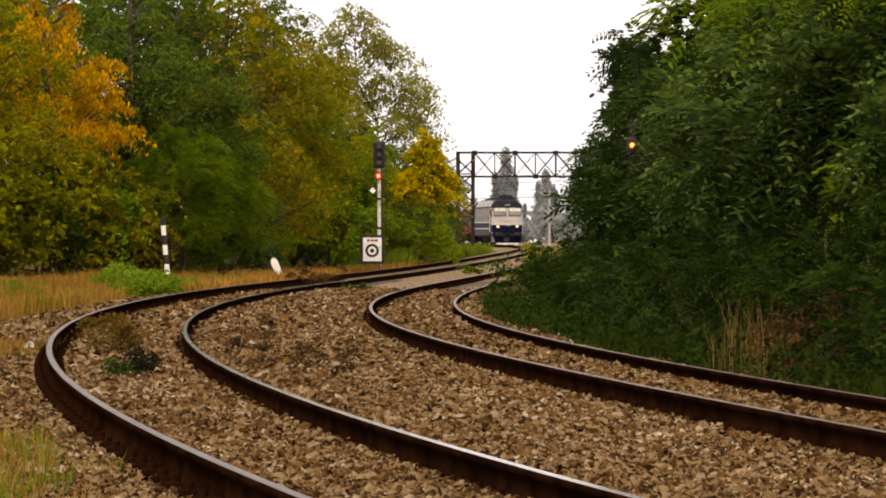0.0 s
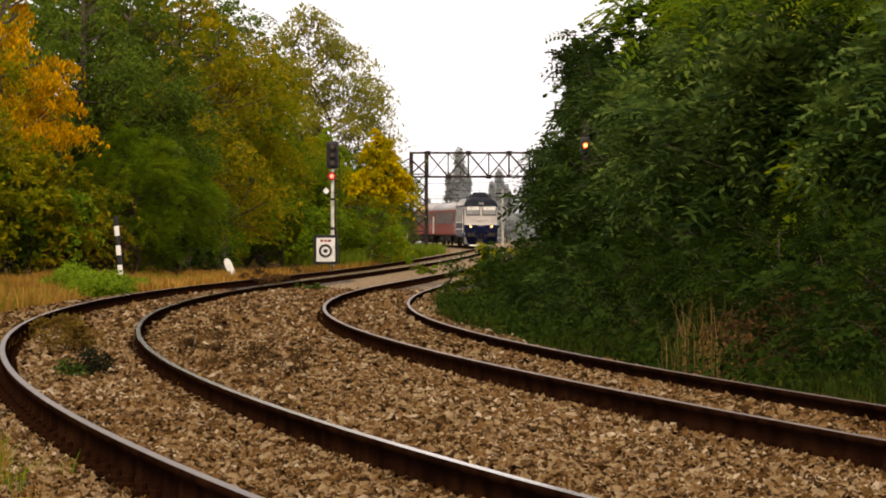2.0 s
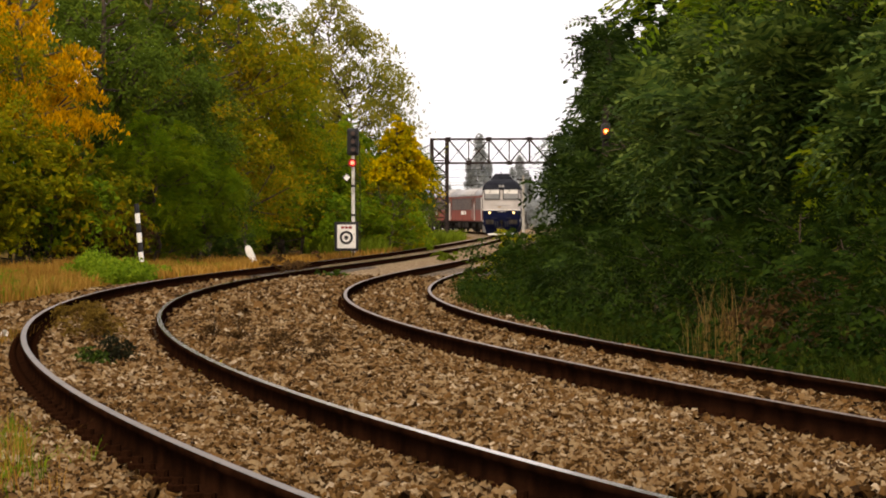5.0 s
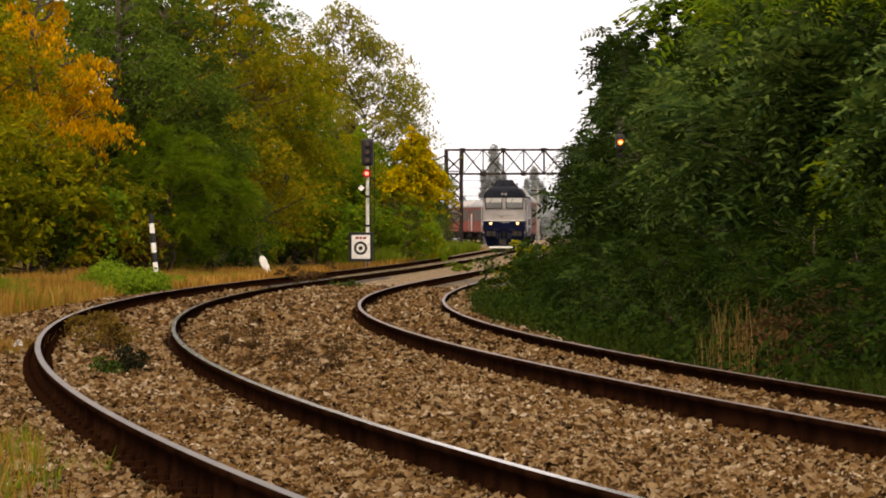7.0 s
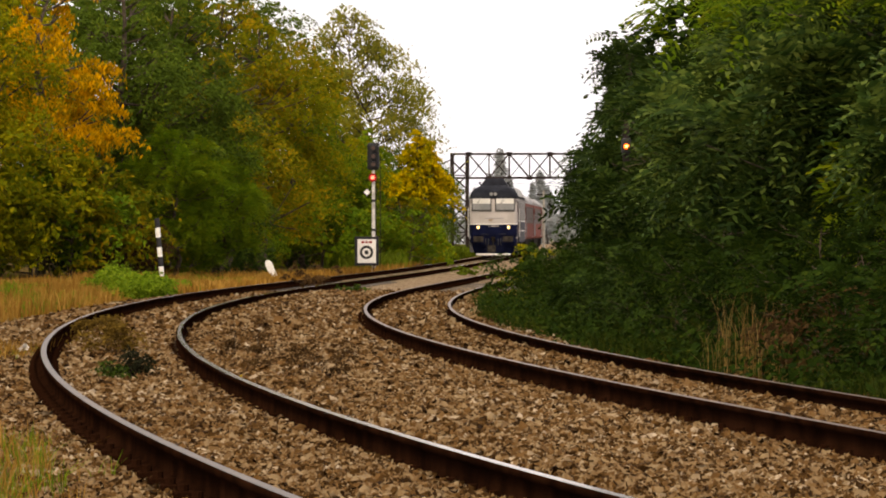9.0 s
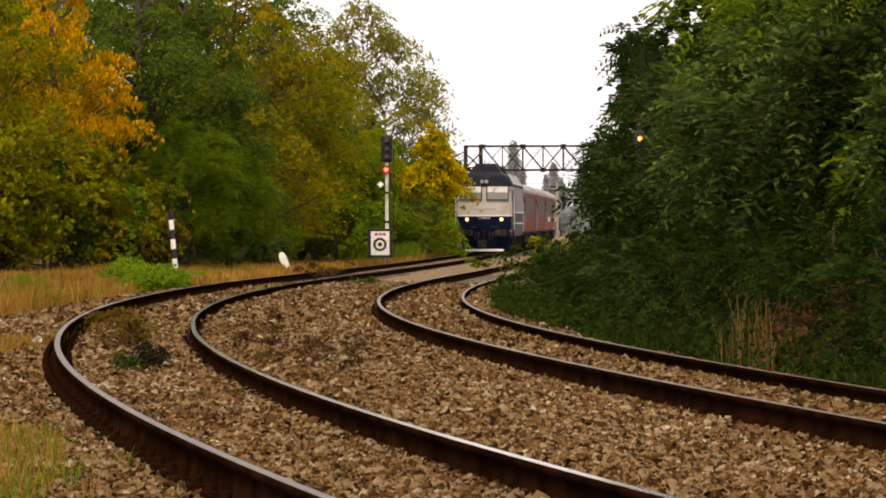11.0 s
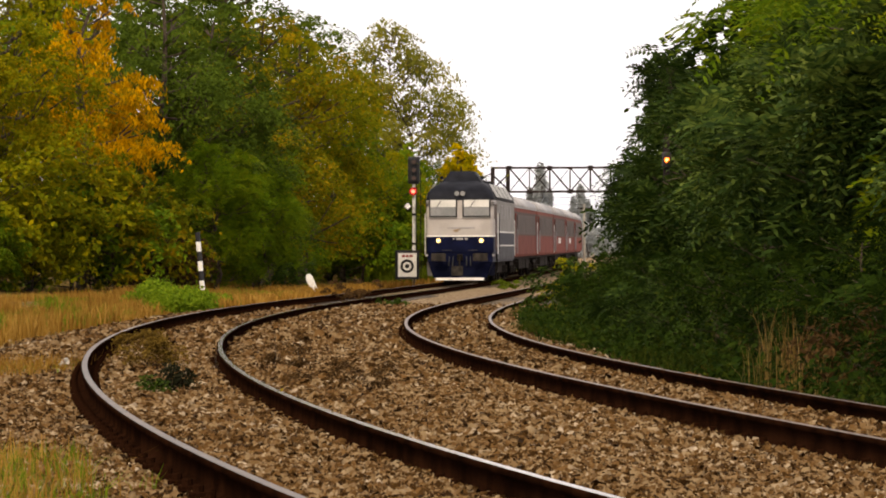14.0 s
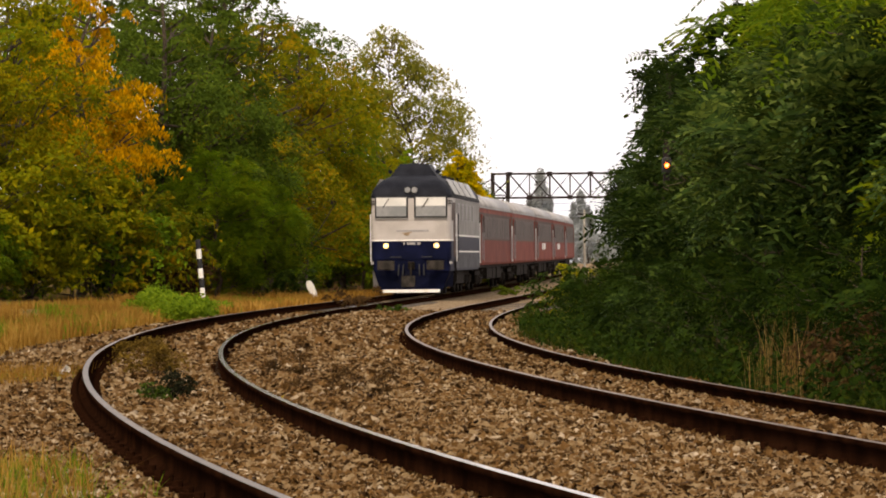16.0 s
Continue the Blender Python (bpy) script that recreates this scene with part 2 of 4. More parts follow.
def build_stones():
    """Broken stone: small sharp-edged wedges, thick near the start of the line and larger heaps farther off."""
    base = np.array([(-1, -.7, -.7), (1, -.7, -.7), (1, .7, -.7), (-1, .7, -.7), (-.5, 0, .75), (.5, .1, .75)], float)
    tris = np.array([(0, 1, 5), (0, 5, 4), (1, 2, 5), (2, 3, 4), (2, 4, 5), (3, 0, 4)])
    pts = []
    for y0, y1, per, r in ((19, 26, 1700, .0205), (26, 40, 800, .0245), (40, 60, 300, .033), (60, 112, 62, .050)):
        n = int(per * .27 * (y1 * y1 - y0 * y0) / 2)
        yy = np.sqrt(rng.uniform(y0 * y0, y1 * y1, n))
        xx = yy * rng.uniform(-.135, .125, n)
        pts.append(np.stack([xx, yy, np.full(n, r)], 1))
    pts = np.concatenate(pts)

    def side(line):
        out = []
        ln = line[:420:2]
        for q in np.array_split(pts, 200):
            i = np.argmin((ln[None, :, 0] - q[:, :1]) ** 2 + (ln[None, :, 1] - q[:, 1:2]) ** 2, 1)
            out.append((q[:, 0] - ln[i, 0]) * np.cos(ln[i, 2]) - (q[:, 1] - ln[i, 1]) * np.sin(ln[i, 2]))
        return np.concatenate(out)

    a, b = side(LINE_A), side(LINE_B)
    edge = 2.5 + rng.normal(0, .5, len(a))
    keep = (a > -edge) & (b < np.interp(pts[:, 1], (50, 66), (1.12, 1.75)) + rng.normal(0, .14, len(a)))
    for d in (a, b):
        keep &= (np.abs(np.abs(d) - .7525) > .085)
    pts, a, b = pts[keep], a[keep], b[keep]
    n = len(pts)
    size = pts[:, 2:3] * (.55 + .95 * rng.uniform(0, 1, (n, 1)) ** 1.8) * rng.uniform(.6, 1.3, (n, 3))
    v = (base[None] + rng.uniform(-.4, .4, (n, 6, 3))) * size[:, None, :]
    yaw, lean, tip = rng.uniform(0, 2 * math.pi, n), rng.normal(0, .5, n), rng.normal(0, .5, n)
    for ang, i, j in ((lean, 1, 2), (tip, 0, 2), (yaw, 0, 1)):
        c, sn = np.cos(ang)[:, None], np.sin(ang)[:, None]
        p, q = v[:, :, i].copy(), v[:, :, j].copy()
        v[:, :, i], v[:, :, j] = p * c - q * sn, p * sn + q * c
    # the stone lies a little higher in the middle between the tracks, and lower at the rails
    mound = np.where((a > 1.2) & (b < -1.2), .03, 0.0)
    drop = np.clip(-a - 2.0, 0, 1) * .16
    v += np.stack([pts[:, 0], pts[:, 1], -.186 + mound - drop + rng.uniform(-.012, .028, n)], 1)[:, None, :]
    faces = (np.arange(n)[:, None, None] * 6 + tris[None]).reshape(-1, 3)
    quick("ballast_stones", v.reshape(-1, 3), faces, M_STONE, None, "loose grey-brown broken stone round the rails", "stuff", "ballast")


RAIL = ((-.062, -.172), (.062, -.172), (.062, -.160), (.012, -.142), (.009, -.05), (.034, -.038), (.036, -.010), (.028, -.001), (-.028, -.001), (-.036, -.010), (-.034, -.038), (-.009, -.05), (-.012, -.142), (-.062, -.160))


def build_rail(line, side, s1):
    """One running rail: rusty section, and the worn running surface on it."""
    ss = np.concatenate([np.arange(-59.5, 110, .5), np.arange(110, s1, 2.0)])
    verts, top = [], []
    for s in ss:
        (p, h) = on_line(line, s, side)
        p.z += -.025 * (1 if side > 0 else -1)
        c, sn = math.cos(h), math.sin(h)
        verts += [(p.x + u * c, p.y - u * sn, p.z + w) for u, w in RAIL]
        top += [(p.x + u * c, p.y - u * sn, p.z + w) for u, w in ((-.027, .0), (.027, .0))]
    k = len(RAIL)
    faces = [(j * k + i, j * k + (i + 1) % k, (j + 1) * k + (i + 1) % k, (j + 1) * k + i) for j in range(len(ss) - 1) for i in range(k)]
    ob = quick("rail", verts, faces, M_RUST, None, "rusty steel running rail with a worn head", "structure", "rail")
    quick("running_surface", top, [(2 * j, 2 * j + 1, 2 * j + 3, 2 * j + 2) for j in range(len(ss) - 1)], (M_HEAD if side > 0 else M_HEADL) if line is LINE_A else M_HEADB, ob, "worn, polished running surface")
    return ob


def build_sleepers(line, s1):
    """Sleepers, sunk almost to the top in the stone, with plates and clips at the rails."""
    bm = box(bmesh.new(), -1.3, 1.3, -.13, .13, -.33, -.178, .012)
    sl = part("sleeper", bm, M_SLEEPER)
    bm = bmesh.new()
    for sgn in (-1, 1):
        box(bm, sgn * .095 - .05, sgn * .095 + .05, -.07, .07, -.18, -.148, .006)
        disc(bm, (sgn * .1, 0, -.14), (0, 0, 1), .028, .05, 8)
    cl = part("rail_clip", bm, M_RUST)
    first = True
    for s in np.arange(-15, s1, .6):
        p, h = on_line(line, s)
        m = Matrix.Translation(p) @ Matrix.Rotation(-h, 4, "Z")
        o = sl if first else new("sleeper", sl.data)
        o.matrix_world = m
        tagged(o, "dark timber sleeper sunk in broken stone", "sleeper", "sleepers", "structure")
        for sgn in (-1, 1):
            c = cl if first and sgn < 0 else new("rail_clip", cl.data)
            c.parent = o
            c.matrix_local = Matrix.Translation((sgn * .7525, 0, -.025 * sgn))
        first = False


# ---- train ----
def rounded(w, y0, y1, r, n=5):
    """Plan outline of a body with rounded front and rear corners."""
    out = []
    for cx, cy, a0 in ((w - r, y1 - r, 0), (-w + r, y1 - r, 90), (-w + r, y0 + r, 180), (w - r, y0 + r, 270)):
        for k in range(n + 1):
            a = radians(a0 + 90 * k / n)
            out.append((cx + r * math.cos(a), cy + r * math.sin(a)))
    return out


def upright(bm, plan, z0, z1, top=None):
    """The plan drawn upwards; top may be a smaller plan."""
    a = [bm.verts.new((x, y, z0)) for x, y in plan]
    b = [bm.verts.new((x, y, z1)) for x, y in (top or plan)]
    k = len(a)
    for i in range(k):
        bm.faces.new((a[i], a[(i + 1) % k], b[(i + 1) % k], b[i]))
    bm.faces.new(a[::-1]), bm.faces.new(b)
    return bm


def wheelset(parent, y, r=.5):
    bm = bmesh.new()
    for s in (-1, 1):
        disc(bm, (s * .755, 0, 0), (1, 0, 0), r, .13, 24)
        disc(bm, (s * .69, 0, 0), (1, 0, 0), r + .03, .03, 24)
        disc(bm, (s * .83, 0, 0), (1, 0, 0), r * .35, .06, 12)
    disc(bm, (0, 0, 0), (1, 0, 0), .09, 1.5, 10)
    for a in range(3):
        box(bm, .82, .835, -.03, .03, -r * .8, r * .8)
        bmesh.ops.rotate(bm, verts=bm.verts, cent=(0, 0, 0), matrix=Matrix.Rotation(radians(60), 3, "X"))
    ob = part("wheelset", bm, M_UNDER, parent)
    ob.location = (0, y, r)
    return ob


def bogie(parent, y, half, r):
    """Frame, axle boxes and springs."""
    bm = bmesh.new()
    for s in (-1, 1):
        box(bm, s * 1.02 - .07, s * 1.02 + .07, y - half - .5, y + half + .5, r + .08, r + .32, .02)
        for a in (-half, 0, half) if half > 1.5 else (-half, half):
            box(bm, s * 1.02 - .12, s * 1.02 + .12, y + a - .16, y + a + .16, r - .2, r + .12, .03)
            disc(bm, (s * 1.1, y + a + .3, r + .02), (0, 0, 1), .09, .3, 10)
            disc(bm, (s * 1.1, y + a - .3, r + .02), (0, 0, 1), .09, .3, 10)
        box(bm, s * 1.0 - .05, s * 1.0 + .05, y - half - .75, y - half - .6, .2, r + .2)
    box(bm, -1.0, 1.0, y - .2, y + .2, r + .0, r + .3)
    return part("bogie_frame", bm, M_UNDER, parent, "grimy bogie frame")


def loco():
    """Six-axle diesel locomotive; its front points along +y, its middle is the origin, the railhead z = 0."""
    L = empty("diesel_locomotive", "navy and off-white diesel locomotive, dark roof, headlamps lit", "locomotive")
    w, f, r = 1.42, 8.5, -8.5
    plan = rounded(w, r, f, .22)
    part("lower_body", upright(bmesh.new(), plan, 1.28, 1.93), M_NAVY, L, "navy lower body")
    part("upper_body", upright(bmesh.new(), plan, 1.93, 3.5), M_CREAM, L, "off-white upper body")
    part("buffer_beam", upright(bmesh.new(), rounded(w - .04, r + .03, f - .03, .2), .86, 1.28), M_NAVY, L, "dirty navy buffer beam")
    part("waist_line", upright(bmesh.new(), rounded(w + .008, r - .008, f + .008, .226), 1.93, 1.985), M_WHITE, L, "white waist line")
    part("cornice", upright(bmesh.new(), rounded(w + .02, r - .02, f + .02, .24), 3.46, 3.54), M_ROOFD, L)
    # roof: dark, rounded over the cab, with flank panels painted pale as sky reflection
    bm = bmesh.new()
    rings = []
    for z, half, inset in ((3.54, w, 0), (3.74, 1.385, .08), (3.92, 1.26, .24), (4.08, 1.09, .48), (4.20, .89, .80), (4.27, .68, 1.2)):
        rings.append([bm.verts.new((x * half / w, y - math.copysign(inset, y), z)) for x, y in plan])
    for p0, p1 in zip(rings, rings[1:]):
        for i in range(len(plan)):
            bm.faces.new((p0[i], p0[(i + 1) % len(plan)], p1[(i + 1) % len(plan)], p1[i]))
    bm.faces.new(rings[-1])
    part("roof", bm, M_ROOFD, L, "dark rounded roof", True)
    for s in (-1, 1):
        for y0, y1 in ((4.7, 7.5), (1.4, 4.3), (-2.0, 1.0), (-5.4, -2.4)):
            bm = bmesh.new()
            a, b = (s * 1.495, 3.60), (s * 1.18, 4.15)
            vs = [bm.verts.new(p) for p in ((a[0], y0, a[1]), (a[0], y1, a[1]), (b[0], y1, b[1]), (b[0], y0, b[1]))]
            bm.faces.new(vs)
            bmesh.ops.solidify(bm, geom=bm.faces, thickness=.02)
            part("roof_panel", bm, M_PALE, L, "sloping roof panel, pale with painted sky reflection")
        bm = prism(bmesh.new(), ((s * 1.422, .95), (s * 1.434, .95), (s * 1.434, 1.52), (s * 1.422, 1.52)), -8.2, 6.4)
        part("side_skirt", bm, M_SKIRT, L, "dirty blue-grey side skirt")
        bm = prism(bmesh.new(), ((s * 1.422, 1.585), (s * 1.43, 1.585), (s * 1.43, 2.10), (s * 1.422, 2.10)), -8.2, 6.4)
        part("side_band", bm, M_NAVY, L, "navy band along the side")
        bm = prism(bmesh.new(), ((s * 1.422, 2.17), (s * 1.434, 2.17), (s * 1.434, 3.44), (s * 1.422, 3.44)), -8.2, 6.4)
        part("side_panel", bm, M_SIDE, L, "grey upper side panel")
        for z in (1.522, 2.107):
            part("side_line", prism(bmesh.new(), ((s * 1.422, z), (s * 1.44, z), (s * 1.44, z + .058), (s * 1.422, z + .058)), -8.2, 6.7), M_WHITE, L, "white line along the side")
        # cab door, its window and rails
        bm = box(bmesh.new(), s * 1.43 - .012, s * 1.43 + .012, 6.55, 7.25, 1.35, 3.3, .008)
        d = part("cab_door", bm, M_COACHUP, L, "brown-grey cab door")
        part("door_window", box(bmesh.new(), s * 1.445 - .006, s * 1.445 + .006, 6.65, 7.15, 2.45, 3.15, .004), M_GLASSD, d)
        for y in (6.48, 7.32):
            part("handrail", bar(bmesh.new(), (s * 1.54, y, 1.2), (s * 1.54, y, 2.9), .045, None, 8), M_WHITE if y > 7 else M_BLACK, L)
        part("cab_side_window", box(bmesh.new(), s * 1.43 - .012, s * 1.43 + .012, 7.45, 8.15, 2.65, 3.3, .008), M_GLASSD, L)
        for k in range(5):
            y = 4.6 - k * 2.2
            g = part("side_grille", box(bmesh.new(), s * 1.438 - .01, s * 1.438 + .01, y - .55, y + .55, 2.7, 3.3, .006), M_STRIP, L, "grey louvred grille")
            for q in range(6):
                part("slat", box(bmesh.new(), s * 1.452 - .008, s * 1.452 + .008, y - .5, y + .5, 2.75 + q * .09, 2.78 + q * .09), M_SIDE, g)
        # steps at the cab
        bm = bmesh.new()
        for z in (.45, .8):
            box(bm, s * 1.36 - .12, s * 1.36 + .12, 6.6, 7.2, z, z + .03)
        for y in (6.6, 7.2):
            bar(bm, (s * 1.46, y, .45), (s * 1.46, y, 1.2), .03)
        part("step", bm, M_UNDER, L)
    # front
    for s in (-1, 1):
        x = s * .70
        fr = part("window_frame", box(bmesh.new(), x - .59, x + .59, f - .01, f + .035, 2.75, 3.52, .03), M_BLACK, L, "black windscreen surround")
        pn = part("windscreen", box(bmesh.new(), x - .53, x + .53, f + .03, f + .045, 2.805, 3.17, .005), M_PANE, L, "grey lower windscreen")
        # upper part of the windscreen, paler than the lower
        part("blind", box(bmesh.new(), x - .53, x + .53, f + .03, f + .045, 3.172, 3.47, .005), M_PANE_UPPER, L, "pale upper windscreen")
        part("wiper", bar(bmesh.new(), (x + .08, f + .06, 3.44), (x + .3, f + .06, 3.12), .025), M_BLACK, L)
        part("ledge", box(bmesh.new(), x - .6, x + .6, f - .01, f + .05, 2.70, 2.735, .01), M_SIDE, L)
        hl = part("headlamp", disc(bmesh.new(), (s * .90, f + .01, 1.765), (0, 1, 0), .115, .06, 24), M_SIDE, L, "round headlamp rim")
        part("lens", disc(bmesh.new(), (s * .90, f + .035, 1.765), (0, 1, 0), .078, .03, 24), M_LAMP, hl, "lit yellowish lens")
        rl = part("roof_lamp", bar(bmesh.new(), (s * .12, f - .35, 3.74), (s * .12, f + .02, 3.74), .22, .25, 16), M_BLACK, L)
        part("lens", disc(bmesh.new(), (s * .12, f + .025, 3.74), (0, 1, 0), .1, .02, 16), M_PANE, rl, "unlit grey lens")
        for z in (3.24, 3.33):
            part("dark_line", box(bmesh.new(), s * 1.375 - .075, s * 1.375 + .075, f - .20, f - .0, z, z + .03), M_BLACK, L)
            part("side_dark_line", box(bmesh.new(), s * 1.426 - .004, s * 1.426 + .004, 7.4, 8.25, z, z + .03), M_BLACK, L)
        bf = part("buffer", bar(bmesh.new(), (s * .875, f - .1, 1.05), (s * .875, f + .42, 1.05), .2, .17, 14), M_UNDER, L)
        part("buffer_plate", box(bmesh.new(), s * .875 - .31, s * .875 + .31, f + .42, f + .46, .90, 1.24, .04), M_UNDERL, bf, "worn grey buffer plate")
        part("marker_lamp", box(bmesh.new(), s * 1.40 - .05, s * 1.40 + .05, f - .18, f - .02, 1.10, 1.20, .02), M_STRIP, L)
        part("handrail", bar(bmesh.new(), (s * .35, f + .09, 1.36), (s * .75, f + .09, 1.36), .035, None, 8), M_BLACK, L)
        bm = bmesh.new()
        for q in range(2):
            bar(bm, (s * (.28 + .16 * q), f + .05, 1.1), (s * (.3 + .16 * q), f + .22, .72), .05, None, 8)
        part("brake_hose", bm, M_BLACK, L)
    part("grey_strip", box(bmesh.new(), -.62, .52, f - .01, f + .012, 2.26, 2.33, .004), M_STRIP, L, "grey strip under the windscreens")
    bm = box(bmesh.new(), .06, .26, f - .01, f + .018, 2.13, 2.21, .006)
    bar(bm, (-.02, f + .005, 2.24), (.34, f + .005, 2.20), .03)
    part("emblem", bm, M_BRASS, L, "tarnished metal emblem")
    bm = bmesh.new()
    for x0, x1 in ((-.32, -.2), (-.14, .16), (.23, .29)):
        box(bm, x0, x1, f - .01, f + .01, 1.80, 1.88)
    part("number_bars", bm, M_STRIP, L, "pale number plate strokes")
    bm = bmesh.new()
    box(bm, -.12, .12, f - .05, f + .12, .93, 1.2, .03)
    bar(bm, (0, f + .1, 1.06), (0, f + .36, 1.06), .09, .06, 8)
    bar(bm, (0, f + .3, 1.06), (0, f + .34, .72), .07, .07, 8)
    part("coupling_hook", bm, M_UNDER, L)
    # plough: two raked blades and a pale lower edge
    for s in (-1, 1):
        bm = bmesh.new()
        pts = [(0, f + .28, .20), (s * 1.12, f + .02, .20), (s * 1.34, f - .12, .86), (0, f + .08, .86)]
        bm.faces.new([bm.verts.new(p) for p in pts])
        bmesh.ops.solidify(bm, geom=bm.faces, thickness=.03)
        part("plough_blade", bm, M_NAVY, L, "scuffed navy plough blade")
        part("plough_edge", bar(bmesh.new(), (0, f + .31, .16), (s * 1.0, f + .1, .16), .11), M_WHITE, L, "white plough edge")
        bm = bmesh.new()
        bm.faces.new([bm.verts.new(p) for p in ((s * 1.13, f - .1, .28), (s * 1.42, f - .75, .3), (s * 1.44, f - .7, .88), (s * 1.34, f - .1, .86))])
        bmesh.ops.solidify(bm, geom=bm.faces, thickness=.03)
        part("plough_wing", bm, M_STRIP if s > 0 else M_NAVY, L, "plough wing")
    part("plough_patch", box(bmesh.new(), -.14, .34, f + .255, f + .285, .3, .7, .01), M_UNDERL, L, "grey plate on the plough").rotation_euler = (0, 0, 0)
    # roof hood with cooling fan, horns, exhaust
    bm = upright(bmesh.new(), [(-.92, 4.6), (.92, 4.6), (.92, 7.3), (-.92, 7.3)], 4.12, 4.70, [(-.5, 4.8), (.5, 4.8), (.5, 6.9), (-.5, 6.9)])
    bmesh.ops.recalc_face_normals(bm, faces=bm.faces)
    hood = part("fan_hood", bm, M_ROOFD, L)
    part("aerial", bar(bmesh.new(), (.05, 6.6, 4.6), (.05, 6.6, 4.92), .09, .03, 8), M_ROOFD, hood)
    for s in (-1, 1):
        part("horn", bar(bmesh.new(), (s * .85, 6.4, 4.40), (s * .85, 7.0, 4.42), .07, .16, 10), M_ROOFD, L)
    for y in (1.5, -1.0, -3.4, -5.6):
        part("roof_fan", disc(bmesh.new(), (0, y, 4.36), (0, 0, 1), .62, .1, 20), M_ROOFD, L)
    part("fuel_tank", box(bmesh.new(), -1.2, 1.2, -2.0, 2.0, .35, .9, .08), M_UNDER, L)
    for y in (4.4, -4.4):
        bogie(L, y, 1.95, .5)
    sets = [wheelset(L, y) for y in (6.35, 4.4, 2.45, -2.45, -4.4, -6.35)]
    return L, sets


M_SKIRT = mat("dirty_blue_grey_paint", (.022, .024, .032), (.075, .075, .085), 2.5, .6, 0, .1, 25, spec=.1)
# sky reflection on the sloping roof panels, given as a pale base colour
M_PALE = mat("sky_bright_roof_panel", (.60, .60, .58), (.74, .73, .70), 1.5, .5, 0, .03, 20)
M_UNDERL = mat("worn_grey_steel", (.016, .014, .012), (.045, .038, .033), 4, .7, 0, .2, 30, spec=.1)
M_STRIP = mat("grey_marking_paint", (.26, .25, .25), (.36, .35, .35), 6, .6, 0, .05, 30)


def coach(upper, lettering=False):
    """A passenger coach, 24.4 m over the buffers."""
    C = empty("passenger_coach", "dull red passenger coach with a grey arched roof", "railway coach", None, "coaches of the train")
    w, h = 1.42, 12.0
    part("lower_body", prism(bmesh.new(), ((-w + .03, 1.02), (w - .03, 1.02), (w, 1.12), (w, 2.02), (-w, 2.02), (-w, 1.12)), -h, h), M_COACH, C)
    part("window_band", prism(bmesh.new(), ((-w, 2.02), (w, 2.02), (w - .03, 3.12), (-w + .03, 3.12)), -h, h), upper, C, "brown-grey window band")
    part("top_band", prism(bmesh.new(), ((-w + .03, 3.12), (w - .03, 3.12), (w - .05, 3.32), (-w + .05, 3.32)), -h, h), M_COACH, C)
    part("roof", prism(bmesh.new(), [(1.39 * math.cos(a), 3.32 + .68 * math.sin(a) ** .9) for a in np.linspace(0, math.pi, 15)], -h + .05, h - .05), M_COACHROOF, C, "grey arched roof", True)
    part("gutter", prism(bmesh.new(), ((-w - .01, 3.30), (w + .01, 3.30), (w + .01, 3.345), (-w - .01, 3.345)), -h, h), M_COACHROOF, C)
    for s in (-1, 1):
        for k in range(10):
            y = -8.55 + 1.9 * k
            fr = part("window", box(bmesh.new(), s * 1.412 - .02, s * 1.412 + .02, y - .94, y + .94, 2.08, 2.98, .004), M_GLASSD, C, "dark brown window frame")
            part("pane", box(bmesh.new(), s * 1.43 - .008, s * 1.43 + .008, y - .74, y + .74, 2.14, 2.92, .004), M_GLASSD, fr)
        for e in (-1, 1):
            d = part("door", box(bmesh.new(), s * 1.42 - .02, s * 1.42 + .02, e * 10.9 - .42, e * 10.9 + .42, 1.1, 3.05, .01), M_COACH, C, "red coach door")
            part("door_window", box(bmesh.new(), s * 1.445 - .006, s * 1.445 + .006, e * 10.9 - .27, e * 10.9 + .27, 2.1, 2.9, .004), M_GLASSD, d)
            for y in (10.38, 11.42):
                part("handrail", bar(bmesh.new(), (s * 1.47, e * y, 1.2), (s * 1.47, e * y, 2.3), .03, None, 8), M_STRIP, C, "pale handrail")
            part("corner_strip", box(bmesh.new(), s * 1.40 - .03, s * 1.40 + .03, e * 11.97 - .05, e * 11.97 + .05, 1.1, 2.7), M_WHITE, C, "pale corner strip")
            bm = bmesh.new()
            for z in (.5, .8):
                box(bm, s * 1.3 - .12, s * 1.3 + .12, e * 10.9 - .35, e * 10.9 + .35, z, z + .03)
            part("step", bm, M_UNDERL, C)
            bf = part("buffer", bar(bmesh.new(), (s * .875, e * 11.9, 1.05), (s * .875, e * 12.28, 1.05), .18, .18, 12), M_UNDER, C)
            part("buffer_plate", disc(bmesh.new(), (s * .875, e * 12.28, 1.05), (0, 1, 0), .24, .04, 16), M_UNDERL, bf)
        if lettering:
            for y0, y1 in ((3.0, 4.2), (-.5, 2.4)):
                part("lettering_bar", box(bmesh.new(), s * 1.425 - .006, s * 1.425 + .006, y0, y1, 1.62, 1.95), M_WHITE, C, "white lettering stroke")
    for e in (-1, 1):
        part("gangway", box(bmesh.new(), -.5, .5, e * 12.2 - .2, e * 12.2 + .2, 1.15, 3.2, .05), M_UNDER, C, "black rubber gangway")
        bogie(C, e * 8.6, 1.25, .46)
        for y in (-1.25, 1.25):
            wheelset(C, e * 8.6 + y, .46)
    part("underframe", box(bmesh.new(), -1.3, 1.3, -11.9, 11.9, .9, 1.02), M_UNDER, C)
